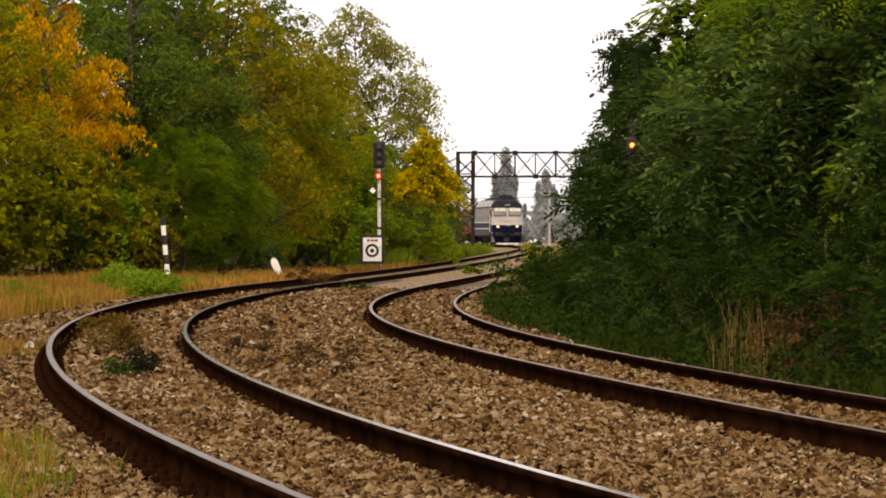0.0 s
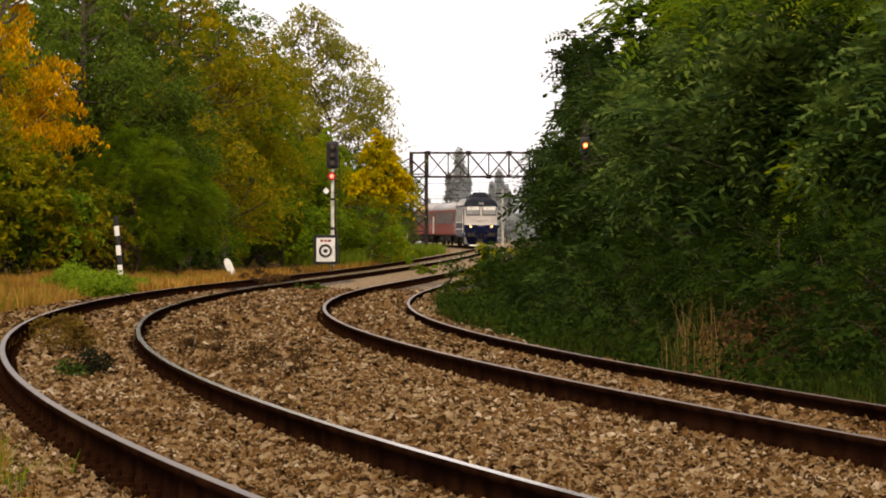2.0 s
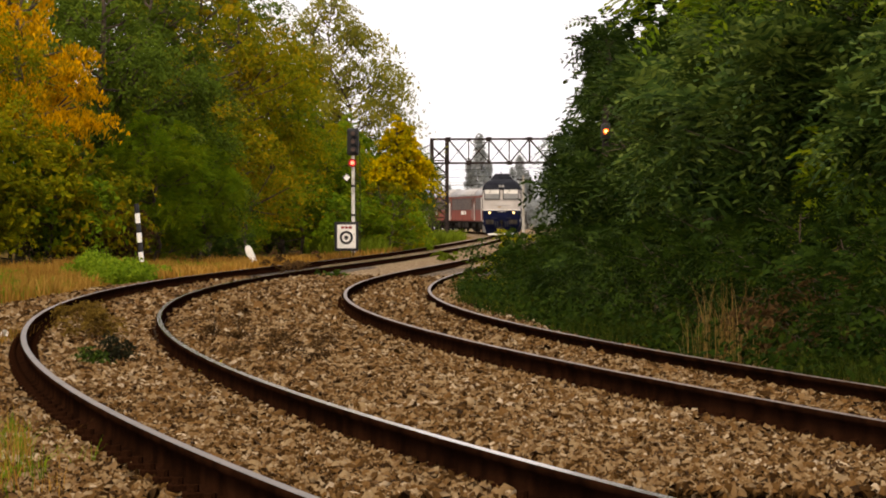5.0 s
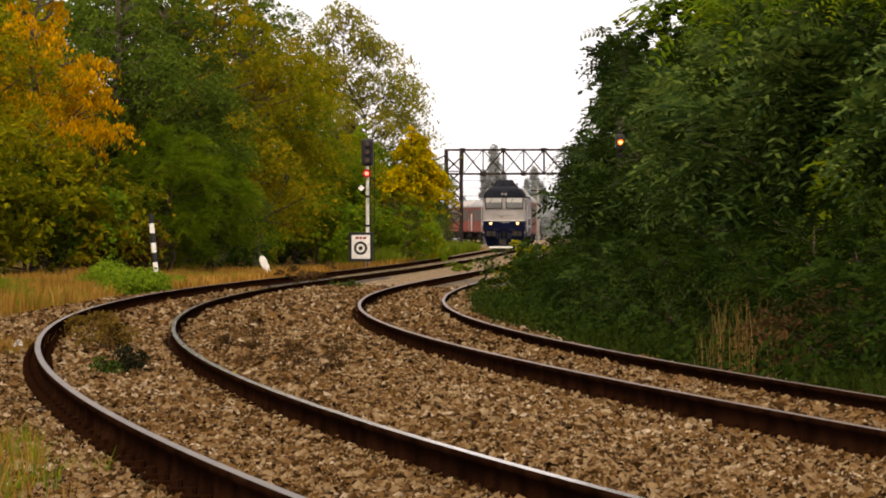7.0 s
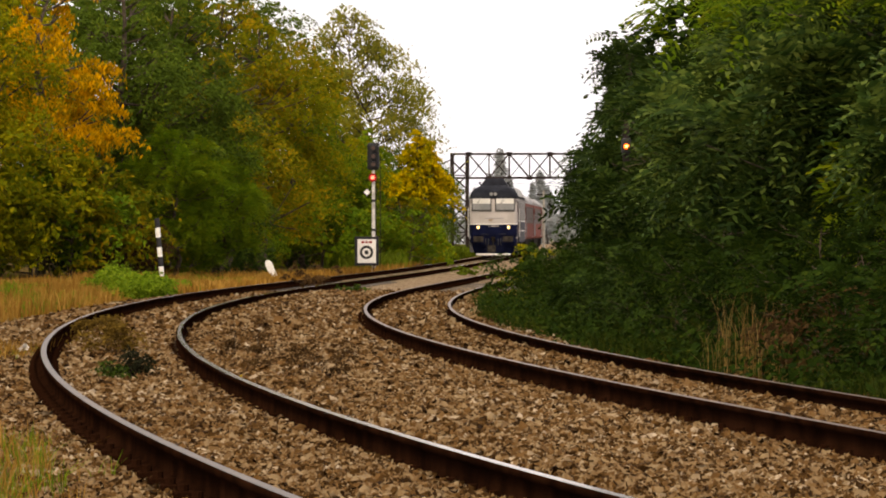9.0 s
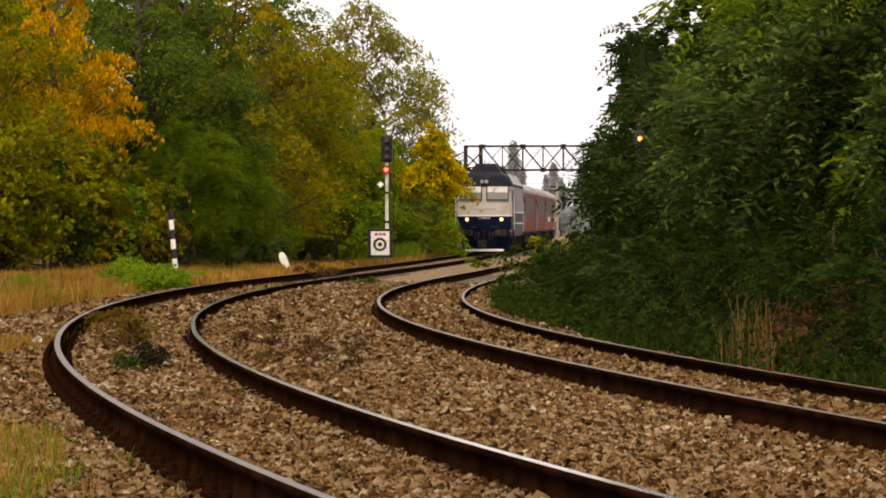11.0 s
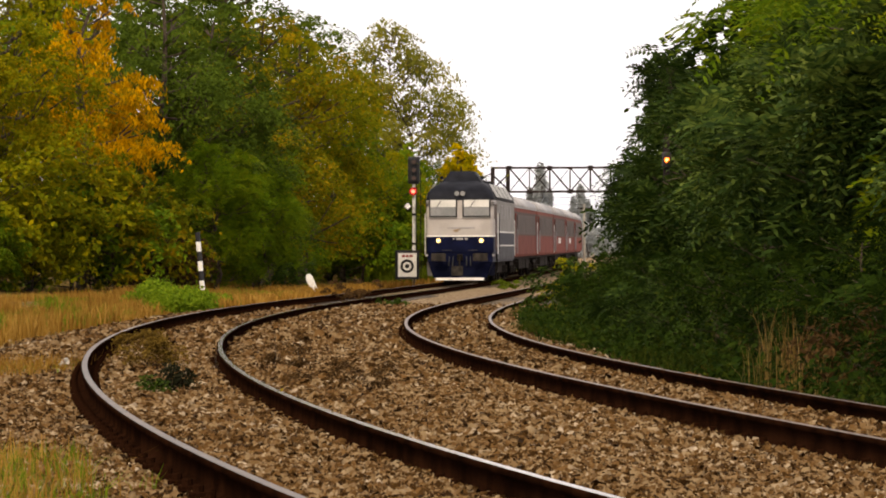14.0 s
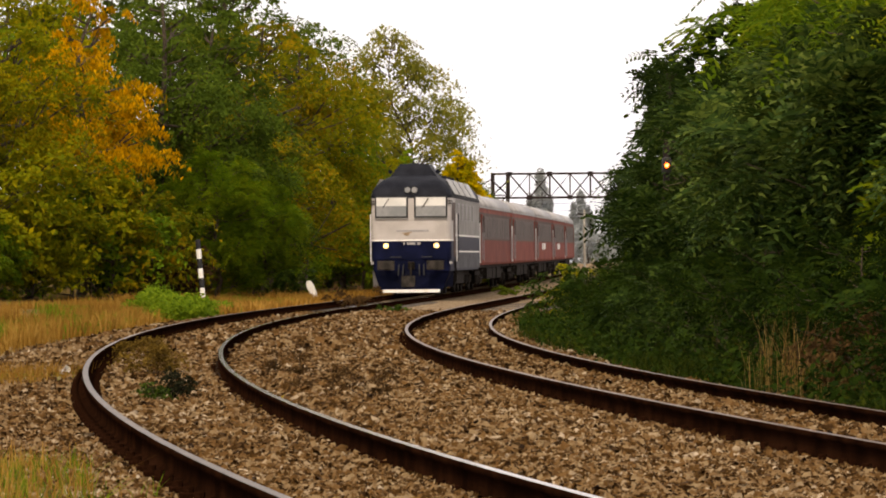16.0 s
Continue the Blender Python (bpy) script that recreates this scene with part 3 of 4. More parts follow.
    for y, l in ((-4.2, 1.6), (-.6, 1.1), (2.8, 1.9)):
        part("equipment_box", box(bmesh.new(), -1.25, 1.25, y - l, y + l, .42, .9, .04), M_UNDER, C)
    for k in range(6):
        part("roof_vent", box(bmesh.new(), -.18, .18, -9 + k * 3.6 - .25, -9 + k * 3.6 + .25, 3.98, 4.08, .04), M_COACHROOF, C)
    return C


# ---- gantry and line-side things ----
def gantry():
    G = empty("signal_gantry", "dark steel lattice gantry spanning the tracks", "gantry", pose(0, 279, 0))
    x0, x1, zb, zt = 1.0, 17.0, 5.62, 7.22
    deep = .8
    for d in (-deep / 2, deep / 2):
        for z in (zb, zt):
            part("chord", bar(bmesh.new(), (x0 - .1, d, z), (x1, d, z), .12), M_STEEL, G)
        n = 11
        step = (x1 - 2.1) / n
        for k in range(n + 1):
            x = 2.1 + k * step
            part("upright", bar(bmesh.new(), (x, d, zb), (x, d, zt), .10 if k % 2 == 0 else .07), M_STEEL, G)
            part("gusset", box(bmesh.new(), x - .17, x + .17, d - .025, d + .025, (zb if k % 2 else zt) - .13, (zb if k % 2 else zt) + .13), M_STEEL, G)
            if k < n:
                a, b = (zt, zb) if k % 2 == 0 else (zb, zt)
                part("diagonal", bar(bmesh.new(), (x, d, a), (x + step, d, b), .085), M_STEEL, G)
                part("counter_brace", bar(bmesh.new(), (x, d + .05, b), (x + step, d + .05, a), .045), M_STEEL, G)
        for k in range(5):
            part("bracket", bar(bmesh.new(), (1.0, d, 6.9), (.2 , d, 6.5), .06), M_STEEL, G) if k == 0 else None
    for k in range(12):
        x = 1.0 + k * 1.45
        part("cross_member", bar(bmesh.new(), (x, -deep / 2, zb), (x, deep / 2, zb), .07), M_STEEL, G)
    for base in (1.0, 16.0):
        for dx in (0, 1.0):
            for d in (-.4, .4):
                part("leg", bar(bmesh.new(), (base + dx, d, -.1), (base + dx, d, zt), .26 if dx == 0 else .24), M_STEEL, G)
        for k in range(7):
            z = .1 + k * .95
            for d in (-.4, .4):
                part("leg_brace", bar(bmesh.new(), (base, d, z), (base + 1, d, z + .95), .09), M_STEEL, G)
                part("leg_brace", bar(bmesh.new(), (base + 1, d, z), (base, d, z + .95), .09), M_STEEL, G)
                part("leg_tie", bar(bmesh.new(), (base, d, z), (base + 1, d, z), .07), M_STEEL, G)
        part("footing", box(bmesh.new(), base - .4, base + 1.4, -.8, .8, -.6, .12, .03), M_CONC, G, "concrete footing")
    # small platform on the outer side of the post
    part("side_platform", box(bmesh.new(), -.1, 1.0, -.5, .5, 5.1, 5.5, .02), M_STEEL, G, "rusty side box")
    return G


M_CONC = mat("weathered_concrete", (.30, .28, .24), (.48, .45, .40), 3, .9, 0, .4, 40)
M_WALL = mat("pale_wall_plaster", (.42, .36, .28), (.56, .49, .40), 1, .9, 0, .3, 20)


def signal(x, y, z, lit, label, head_up, pole_low, lamps):
    """Colour-light signal: mast, head with backplate, hooded lamps."""
    S = empty("railway_signal", label, "railway signal", pose(x, y, z))
    part("mast", bar(bmesh.new(), (0, 0, -.3), (0, 0, head_up), .18, .14, 14), M_MAST, S, "white mast with dark worn patches")
    for k, zz in enumerate((1.9, 3.2)):
        part("mast_band", disc(bmesh.new(), (0, 0, zz), (0, 0, 1), .10, .10, 14), M_BLACK, S, "dark band")
    hd = part("signal_head", box(bmesh.new(), -.27, .27, -.12, .12, head_up, head_up + 1.22, .12), M_BLACK, S, "dark long signal head")
    for k in range(3):
        zz = head_up + .26 + .36 * k
        part("hood", bar(bmesh.new(), (0, -.12, zz + .02), (0, -.34, zz), .24, .26, 14), M_BLACK, hd)
        part("lens", disc(bmesh.new(), (0, -.345, zz), (0, 1, 0), .09, .01, 14), M_GLASSD, hd)
    lp = part("lamp_disc", disc(bmesh.new(), (-.03, -.14, head_up - .33), (0, 1, 0), .19, .08, 18), M_REDP, S, "round red lamp shield")
    part("lens", disc(bmesh.new(), (-.03, -.20, head_up - .33), (0, 1, 0), .085, .04, 18), lit, lp, "lit red lens")
    bm = box(bmesh.new(), -.14, .14, -.015, .015, -.14, .14)
    dp = part("diamond_plate", bm, M_BLACK, S, "small diamond plate, dark edge")
    dp.matrix_local = pose(-.28, -.08, head_up - .98, 0, 45, 0)
    part("plate_face", box(bmesh.new(), -.105, .105, -.03, -.018, -.105, .105), M_WHITE, dp, "white face")
    part("plate_arm", bar(bmesh.new(), (-.25, -.05, head_up - .98), (0, 0, head_up - .98), .03), M_BLACK, S)
    bm = bmesh.new()
    for s in (.12, .30):
        bar(bm, (s, .1, -.2), (s, .1, head_up + .6), .03)
    for k in range(14):
        bar(bm, (.12, .1, .1 + k * .3), (.30, .1, .1 + k * .3), .02)
    part("ladder", bm, M_STEEL, S)
    return S


M_MAST = mat("worn_white_mast", (.34, .32, .30), (.78, .77, .74), 2.2, .7, 0, .2, 25)


def target_sign(x, y, z):
    """White board with black border and a black ring, on two short legs."""
    S = empty("target_sign", "white square board with a black ring and dark border", "railway sign", pose(x, y, z))
    part("border", box(bmesh.new(), -.53, .53, -.02, .02, .21, 1.50, .01), M_BLACK, S, "black border")
    part("face", box(bmesh.new(), -.41, .41, -.034, -.022, .33, 1.38, .004), M_WHITE, S, "white face")
    part("ring", disc(bmesh.new(), (-.01, -.038, .80), (0, 1, 0), .30, .012, 32), M_BLACK, S, "black ring")
    part("ring_gap", disc(bmesh.new(), (-.01, -.046, .80), (0, 1, 0), .19, .012, 32), M_WHITE, S, "white centre")
    part("bullseye", disc(bmesh.new(), (-.01, -.054, .80), (0, 1, 0), .095, .012, 24), M_BLACK, S, "black dot")
    bm = bmesh.new()
    for a, b in ((-.24, -.1), (-.06, .05), (.09, .24)):
        box(bm, a, b, -.044, -.036, 1.20, 1.30)
    part("writing_bars", bm, M_REDP, S, "faded red strokes")
    for s in (-.3, .3):
        part("leg", bar(bmesh.new(), (s, .02, -.3), (s, .02, .6), .06), M_BLACK, S)
    return S


def striped_post(x, y, z):
    P = empty("striped_post", "thin post with black and white bands at the trees", "marker post", pose(x, y, z, 0, -5.0, 0))
    n = 7
    top = 2.05
    for k in range(n):
        a, b = (top - .333 * (n - k)) if k else -.6, top - .333 * (n - k - 1)
        part("band", bar(bmesh.new(), (0, 0, a), (0, 0, b), .17, .17, 12), M_BLACK if k % 2 == 0 else M_WHITE, P, "black band" if k % 2 == 0 else "white band")
    return P


def marker_stone(x, y, z):
    """A leaning white stone with a rounded head."""
    prof = [(.12, -.3), (.13, .30)] + [(.13 * math.cos(a), .36 + .2 * math.sin(a)) for a in np.linspace(.1, math.pi - .1, 9)] + [(-.13, .30), (-.12, -.3)]
    bm = prism(bmesh.new(), prof[::-1], -.09, .09)
    bmesh.ops.recalc_face_normals(bm, faces=bm.faces)
    ob = part("marker_stone", bm, M_WHITE)
    ob.matrix_world = pose(x, y, z, 0, -22, 8)
    return tagged(ob, "white painted leaning kilometre stone in dry grass", "marker stone")


def lost_cup(x, y, z):
    C = empty("discarded_cup", "crushed white paper cup lying on the stones", "litter", pose(x, y, z, 70, 0, 40))
    bm = bmesh.new()
    bmesh.ops.create_cone(bm, cap_ends=False, segments=14, radius1=.03, radius2=.042, depth=.11)
    bmesh.ops.solidify(bm, geom=bm.faces, thickness=.003)
    part("cup", bm, M_WHITE, C)
    part("rim", disc(bmesh.new(), (0, 0, -.055), (0, 0, 1), .03, .004, 14), M_STRIP, C)


# ---- plants ----
def unit(v):
    return v / (np.linalg.norm(v, axis=-1, keepdims=True) + 1e-9)


def leaves_at(pos, nrm, size, r, slim=.5, hang=.35):
    """A bent diamond of four points for each leaf, lying along a random direction across its normal and hanging down."""
    n = len(pos)
    t = unit(np.cross(nrm, r.normal(size=(n, 3))))
    t[:, 2] -= hang
    t = unit(t)
    b = unit(np.cross(nrm, t))
    s = size * r.uniform(.6, 1.3, (n, 1))
    v = np.stack([pos - t * s * .5, pos + b * s * slim * .5 + nrm * s * .08, pos + t * s * .5, pos - b * s * slim * .5 + nrm * s * .08], 1)
    return v.reshape(-1, 3), (np.arange(n)[:, None] * 4 + np.arange(4)[None])


def sprays_at(pos, out, size, r, pairs=6):
    """Feathered leaves: leaflets in pairs along an arching stalk that droops at its end."""
    n = len(pos)
    d = unit(out)
    side = unit(np.cross(d, np.array([0, 0, 1.0]) + r.normal(0, .3, (n, 3))))
    up = np.cross(side, d)
    s = size * r.uniform(.55, 1.25, (n, 1))
    quads = []
    for k in range(pairs):
        f = (k + .8) / pairs
        c = pos + d * s * f + np.array([0, 0, 1.0]) * s * (.22 * f - .62 * f * f)
        for sg in (-1, 1):
            ln, wd = s * .30 * (1 - .45 * (f - .3) ** 2 / .5), s * .105
            tip = c + side * sg * ln + d * ln * .45 - up * ln * .22
            mid = (c + tip) / 2 + up * ln * .05
            quads.append(np.stack([c, mid + d * wd * .5, tip, mid - d * wd * .5], 1))
    v = np.concatenate(quads, 1).reshape(-1, 3)
    return v, np.arange(len(v)).reshape(-1, 4)


def limbs(r, h, rad, count, lean=0.0, low=.12, stout=1.0, climb=0.0):
    """Skeleton: trunk and limbs as chains of points with radii; also the ends, round which leaves grow."""
    chains, ends = [], []
    top = np.array([lean * h, r.normal(0, .03) * h, h * .86])
    n = 8
    wob = r.normal(0, .02 * h, (n, 3)) * np.array([1, 1, 0])
    wob[0] = 0
    trunk = np.array([top * (k / (n - 1)) for k in range(n)]) + wob
    chains.append((trunk, np.linspace(.018 * h, .004 * h, n) * stout))
    for k in range(count):
        f = low + (1 - low) * ((k + r.uniform(0, 1)) / count)
        i = f * (n - 1) * .97
        a, q = int(i), i - int(i)
        base = trunk[a] * (1 - q) + trunk[min(a + 1, n - 1)] * q
        ang = k * 2.4 + r.normal(0, .5)
        # widest at two fifths of the height
        reach = rad * (1 - .75 * max(0, (f - .4) / .6) ** 1.5) * (.65 + .35 * min(1, f / .3)) * r.uniform(.6, 1.1)
        tip = base + np.array([math.cos(ang) * reach, math.sin(ang) * reach, reach * (r.uniform(.15, .65) + climb)])
        mid = (base + tip) / 2 + np.array([0, 0, -.08 * reach]) + r.normal(0, .05 * reach, 3)
        chains.append((np.array([base, mid, tip]), np.array([.007 * h * (1.2 - f), .004 * h, .0015 * h]) * min(1, stout + .2)))
        ends.append((tip, reach * r.uniform(.32, .5) + .05 * h * .5))
        ends.append((mid, reach * r.uniform(.25, .4)))
        for j in range(2):
            tw = tip + unit(r.normal(size=3) + np.array([0, 0, .3])) * reach * .4
            chains.append((np.array([mid, (mid + tw) / 2 + r.normal(0, .03 * reach, 3), tw]), np.array([.003 * h, .002 * h, .001 * h]) * min(1, stout + .2)))
            ends.append((tw, reach * r.uniform(.2, .36)))
    ends.append((top, rad * .3))
    return chains, ends


def tubes(chains, sides=6):
    verts, faces = [], []
    for pts, rad in chains:
        base = len(verts)
        for k, p in enumerate(pts):
            d = unit(pts[min(k + 1, len(pts) - 1)] - pts[max(k - 1, 0)])
            u = unit(np.cross(d, (.31, .94, .1)))
            v = np.cross(d, u)
            for a in range(sides):
                t = 2 * math.pi * a / sides
                verts.append(p + (u * math.cos(t) + v * math.sin(t)) * rad[k])
        for k in range(len(pts) - 1):
            for a in range(sides):
                faces.append((base + k * sides + a, base + k * sides + (a + 1) % sides, base + (k + 1) * sides + (a + 1) % sides, base + (k + 1) * sides + a))
    return verts, faces


def tree(name, seed, h, rad, n, leaf, material, label, category="tree", feather=False, count=26, low=.12, lean=0.0, bare=0.0, clear=None, slim=.5, squash=.75, stout=1.0, per=0, hang=.35, loose=1.0, climb=0.0):
    """A tree or bush of its own, at the origin, its leaves in layered clumps of per leaves at the ends of its twigs;
    clear, an open lane (point, direction, radius) kept free of leaves."""
    r = np.random.default_rng(seed)
    chains, ends = limbs(r, h, rad, count, lean, low, stout, climb)
    T = empty(name, label, category)
    v, f = tubes(chains)
    quick("trunk", v, f, M_BARK, T, "", "", "", True)
    c = np.array([e[0] for e in ends])
    s = np.array([e[1] for e in ends])
    keep = r.uniform(size=len(c)) >= bare * np.clip((c[:, 2] / h - .45) * 2.5, 0, 1)
    c, s = c[keep], s[keep]
    per = per or (6 if feather else 34)
    m = max(1, n // per)
    i = r.choice(len(c), m, p=s ** 2 / (s ** 2).sum())
    axis = c[i] * np.array([1, 1, 0]) - np.array([lean * h * .5, 0, 0])
    d = unit(r.normal(size=(m, 3)) + unit(axis) * .6 + np.array([0, 0, .3]))
    mid = c[i] + d * s[i][:, None] * np.abs(r.normal(.8, .2, (m, 1))) * np.array([1, 1, squash])
    wide = np.clip(s[i] * .42, .10, .75) * r.uniform(.55, 1.2, m) * loose
    mid, d, wide = np.repeat(mid, per, 0), np.repeat(d, per, 0), np.repeat(wide, per)[:, None]
    k = len(mid)
    if feather:
        pos = mid + r.normal(0, .12, (k, 3)) * wide
    else:
        # each clump a shallow dome that hangs outwards
        e = r.normal(0, .6, (k, 3)) * np.array([1, 1, .34]) * wide
        flat = (e[:, :2] ** 2).sum(1)
        e[:, 2] -= .45 * flat / wide[:, 0] + .4 * (e[:, 0] * d[:, 0] + e[:, 1] * d[:, 1])
        pos = mid + e
    pos[:, 2] = np.maximum(pos[:, 2], .03 + .1 * r.uniform(size=k))
    if clear:
        a, b, w = Vector(clear[0]), Vector(clear[1]).normalized(), clear[2]
        rel = pos - np.array(a)
        along = rel @ np.array(b)
        off = np.linalg.norm(rel - along[:, None] * np.array(b), axis=1)
        ok = ~((off < w) & (along > -.3))
        pos, d = pos[ok], d[ok]
    if feather:
        v, f = sprays_at(pos, d * np.array([1, 1, .6]) + r.normal(0, .6, d.shape) + np.array([0, 0, .15]), leaf, r)
    else:
        v, f = leaves_at(pos, unit(d * .6 + np.array([0, 0, .8]) + r.normal(0, .45, d.shape)), leaf, r, slim, hang)
    quick("crown", v, f, material, T, "", "", "")
    return T


def repaint(T, material, label=""):
    """Other leaves for a copy of a tree, which shares its mesh."""
    for o in T.children:
        if o.name.startswith("crown"):
            o.material_slots[0].link = "OBJECT"
            o.material_slots[0].material = material
    return tagged(T, label)


def grass(name, pts, h, wid, material, label, seed, blades=6, spread=.12, lean=.6):
    """Tufts of bent blades at the given points."""
    r = np.random.default_rng(seed)
    pts = np.repeat(np.asarray(pts, float), blades, 0)
    n = len(pts)
    base = pts + np.concatenate([r.normal(0, spread, (n, 2)), np.zeros((n, 1))], 1)
    hh = h * r.uniform(.45, 1.2, (n, 1))
    ang = r.uniform(0, 2 * math.pi, n)
    d = np.stack([np.cos(ang), np.sin(ang), np.zeros(n)], 1)
    sd = np.stack([-d[:, 1], d[:, 0], d[:, 2]], 1)
    ln = hh * np.abs(r.normal(0, lean, (n, 1)))
    up = np.array([0, 0, 1.0])
    w = wid * r.uniform(.6, 1.3, (n, 1))
    mid = base + up * hh * .6 + d * ln * .35
    tip = base + up * hh + d * ln
    v = np.stack([base - sd * w / 2 - up * .05, base + sd * w / 2 - up * .05, mid + sd * w * .4, mid - sd * w * .4, tip + sd * w * .05, tip - sd * w * .05], 1)
    k = np.arange(n)[:, None] * 6
    f = np.concatenate([k + np.array([[0, 1, 2, 3]]), k + np.array([[3, 2, 4, 5]])], 0)
    return quick(name, v.reshape(-1, 3), f, material, None, label, "stuff", "grass")


L_GREEN = leafy("green_leaves", ((0, (.05, .10, .007)), (.4, (.115, .19, .010)), (.75, (.23, .25, .012)), (1, (.46, .32, .014))), .5, .42)
L_DARK = leafy("dark_green_leaves", ((0, (.04, .07, .010)), (.55, (.085, .13, .014)), (.85, (.19, .19, .016)), (1, (.32, .24, .018))), .5, .4)
L_OLIVE = leafy("yellow_green_leaves", ((0, (.09, .12, .006)), (.4, (.20, .20, .008)), (.75, (.37, .28, .009)), (1, (.56, .35, .011))), .5, .42)
L_RUST = leafy("rust_and_green_leaves", ((0, (.07, .10, .006)), (.35, (.16, .16, .008)), (.65, (.32, .21, .009)), (1, (.50, .25, .011))), .5, .4)
L_ORANGE = leafy("orange_leaves", ((0, (.12, .11, .007)), (.25, (.34, .20, .008)), (.5, (.64, .32, .009)), (1, (.84, .48, .016))), .4, .42)
L_YELLOW = leafy("yellow_leaves", ((0, (.10, .13, .006)), (.3, (.34, .28, .008)), (.55, (.66, .46, .009)), (1, (.90, .62, .012))), .5, .45)
L_AIRY = leafy("pale_thin_leaves", ((0, (.12, .15, .03)), (.4, (.26, .26, .035)), (.8, (.44, .35, .04)), (1, (.55, .40, .04))), .5, .5)
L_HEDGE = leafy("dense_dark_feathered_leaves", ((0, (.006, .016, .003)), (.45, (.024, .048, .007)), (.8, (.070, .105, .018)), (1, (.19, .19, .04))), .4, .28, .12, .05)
L_BROAD = leafy("broad_shrub_leaves", ((0, (.012, .030, .004)), (.55, (.038, .070, .008)), (.85, (.10, .125, .012)), (1, (.24, .20, .018))), .4, .3, .12, .05)
# yellowish hedge leaves, with the brightness of a lit canopy painted in
L_SUNNY = leafy("sunlit_yellowish_leaves", ((0, (.008, .021, .004)), (.4, (.036, .072, .013)), (.75, (.13, .175, .032)), (1, (.42, .39, .085))), .45, .32, .12, .06)
# leaves with the shade under the hedge canopy put into their colour
L_SHADE = leafy("shade_dark_leaves", ((0, (.006, .016, .003)), (.55, (.022, .042, .005)), (1, (.085, .092, .010))), .45, .28)
L_BROWN = leafy("withered_leaves", ((0, (.03, .018, .008)), (.5, (.085, .046, .017)), (1, (.17, .10, .036))))
L_BLACKW = leafy("charred_weed_leaves", ((0, (.010, .012, .006)), (.6, (.025, .025, .012)), (1, (.06, .07, .02))))
# far trees: leaf green greyed and lightened to carry the distance haze
L_POPLAR = leafy("hazed_poplar_leaves", ((0, (.27, .295, .30)), (.6, (.35, .38, .385)), (1, (.43, .46, .465))))
G_DRY = leafy("dry_grass", ((0, (.14, .065, .011)), (.35, (.28, .145, .027)), (.7, (.43, .255, .062)), (.88, (.47, .33, .10)), (1, (.23, .26, .034))), .6)
G_WEED = leafy("nettle_green", ((0, (.045, .08, .006)), (.5, (.105, .17, .010)), (1, (.22, .26, .02))), .35)
G_STRAW = leafy("straw_blades", ((0, (.10, .05, .012)), (.5, (.26, .16, .05)), (1, (.42, .32, .14))), .3)
G_BROWN = leafy("brown_dry_weed", ((0, (.08, .048, .010)), (.5, (.17, .105, .020)), (1, (.27, .18, .04))), .4)
G_GREEN = leafy("green_grass", ((0, (.08, .115, .01)), (.6, (.15, .205, .016)), (1, (.30, .27, .03))), .5)
# grass green darkened by hand for the shade below the bushes
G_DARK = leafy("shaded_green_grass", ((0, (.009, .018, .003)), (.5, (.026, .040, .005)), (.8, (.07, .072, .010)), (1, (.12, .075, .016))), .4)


def stand(T, x, y, turn=0.0, size=1.0):
    """A plant set on the ground."""
    T.matrix_world = Matrix.LocRotScale((x, y, height(x, y) - .05), Euler((0, 0, radians(turn))), (size,) * 3)
    return T


# ---- the place, built ----
build_ground()
strip("ballast_bed", LINE_A, -3.1, LINE_B, 2.2, -.202, -59, 88, .5, M_BALLAST, "broken grey-brown stone bed under both tracks, darkened for shaded gaps")
strip("ballast_bed_far", LINE_A, -3.0, LINE_B, 2.2, -.19, 88, 500, 1.0, M_BALLAST_FAR, "broken stone bed under both far tracks, colour lightened for distance")
for line, far in ((LINE_A, 500), (LINE_B, 420)):
    for side in (-.7525, .7525):
        build_rail(line, side, far)
LOCO, LOCO_WHEELS = loco()
plain, lettered = coach(M_COACHUP), coach(M_COACHUP, True)
COACHES = [plain, copy_thing(plain, pose(0, 0, 0)), lettered, copy_thing(lettered, pose(0, 0, 0)), copy_thing(plain, pose(0, 0, 0))]
gantry()
signal(-2.84, 186, -.1, M_RED, "railway signal on a white mast showing red", 4.55, 0, 3)
target_sign(-3.13, 185.2, 0.0)
striped_post(-9.42, 143, 0)
marker_stone(-6.15, 156, .04)
lost_cup(-4.72, 47.6, -.11)

# trees along the far side of the line: built once for each form, then copied with their own leaves
tall = tree("tree", 11, 12.0, 3.0, 30000, .165, L_GREEN, "tall green tree in a dense row", count=34)
round_ = tree("tree", 12, 11.0, 3.0, 28000, .165, L_DARK, "dark green leafy tree in a dense row", count=32)
autumn = tree("tree", 13, 11.5, 2.6, 21000, .2, L_ORANGE, "tree with orange autumn leaves and bare twigs", count=30, bare=.3, slim=.36, low=.3, hang=1.3, per=60, loose=.85, squash=.5)
airy = tree("tree", 14, 13.0, 2.1, 15000, .2, L_AIRY, "thin tree with pale yellow-green leaves", count=44, slim=.4, stout=.3, low=.42, per=12, hang=.9, climb=.3, loose=1.3)
small = tree("tree", 15, 7.2, 1.35, 11000, .2, L_YELLOW, "small tree with bright yellow leaves", count=30, low=.45, per=20, hang=.7)
USED = set()


def plant(T, x, y, turn, size, material=None, label="", group="trees beside the line"):
    """The first call sets the tree itself, later ones a copy."""
    if T.name in USED:
        T = copy_thing(T, Matrix())
    USED.add(T.name)
    if material:
        repaint(T, material, label)
    tagged(T, "", "", group)
    return stand(T, x, y, turn, size)


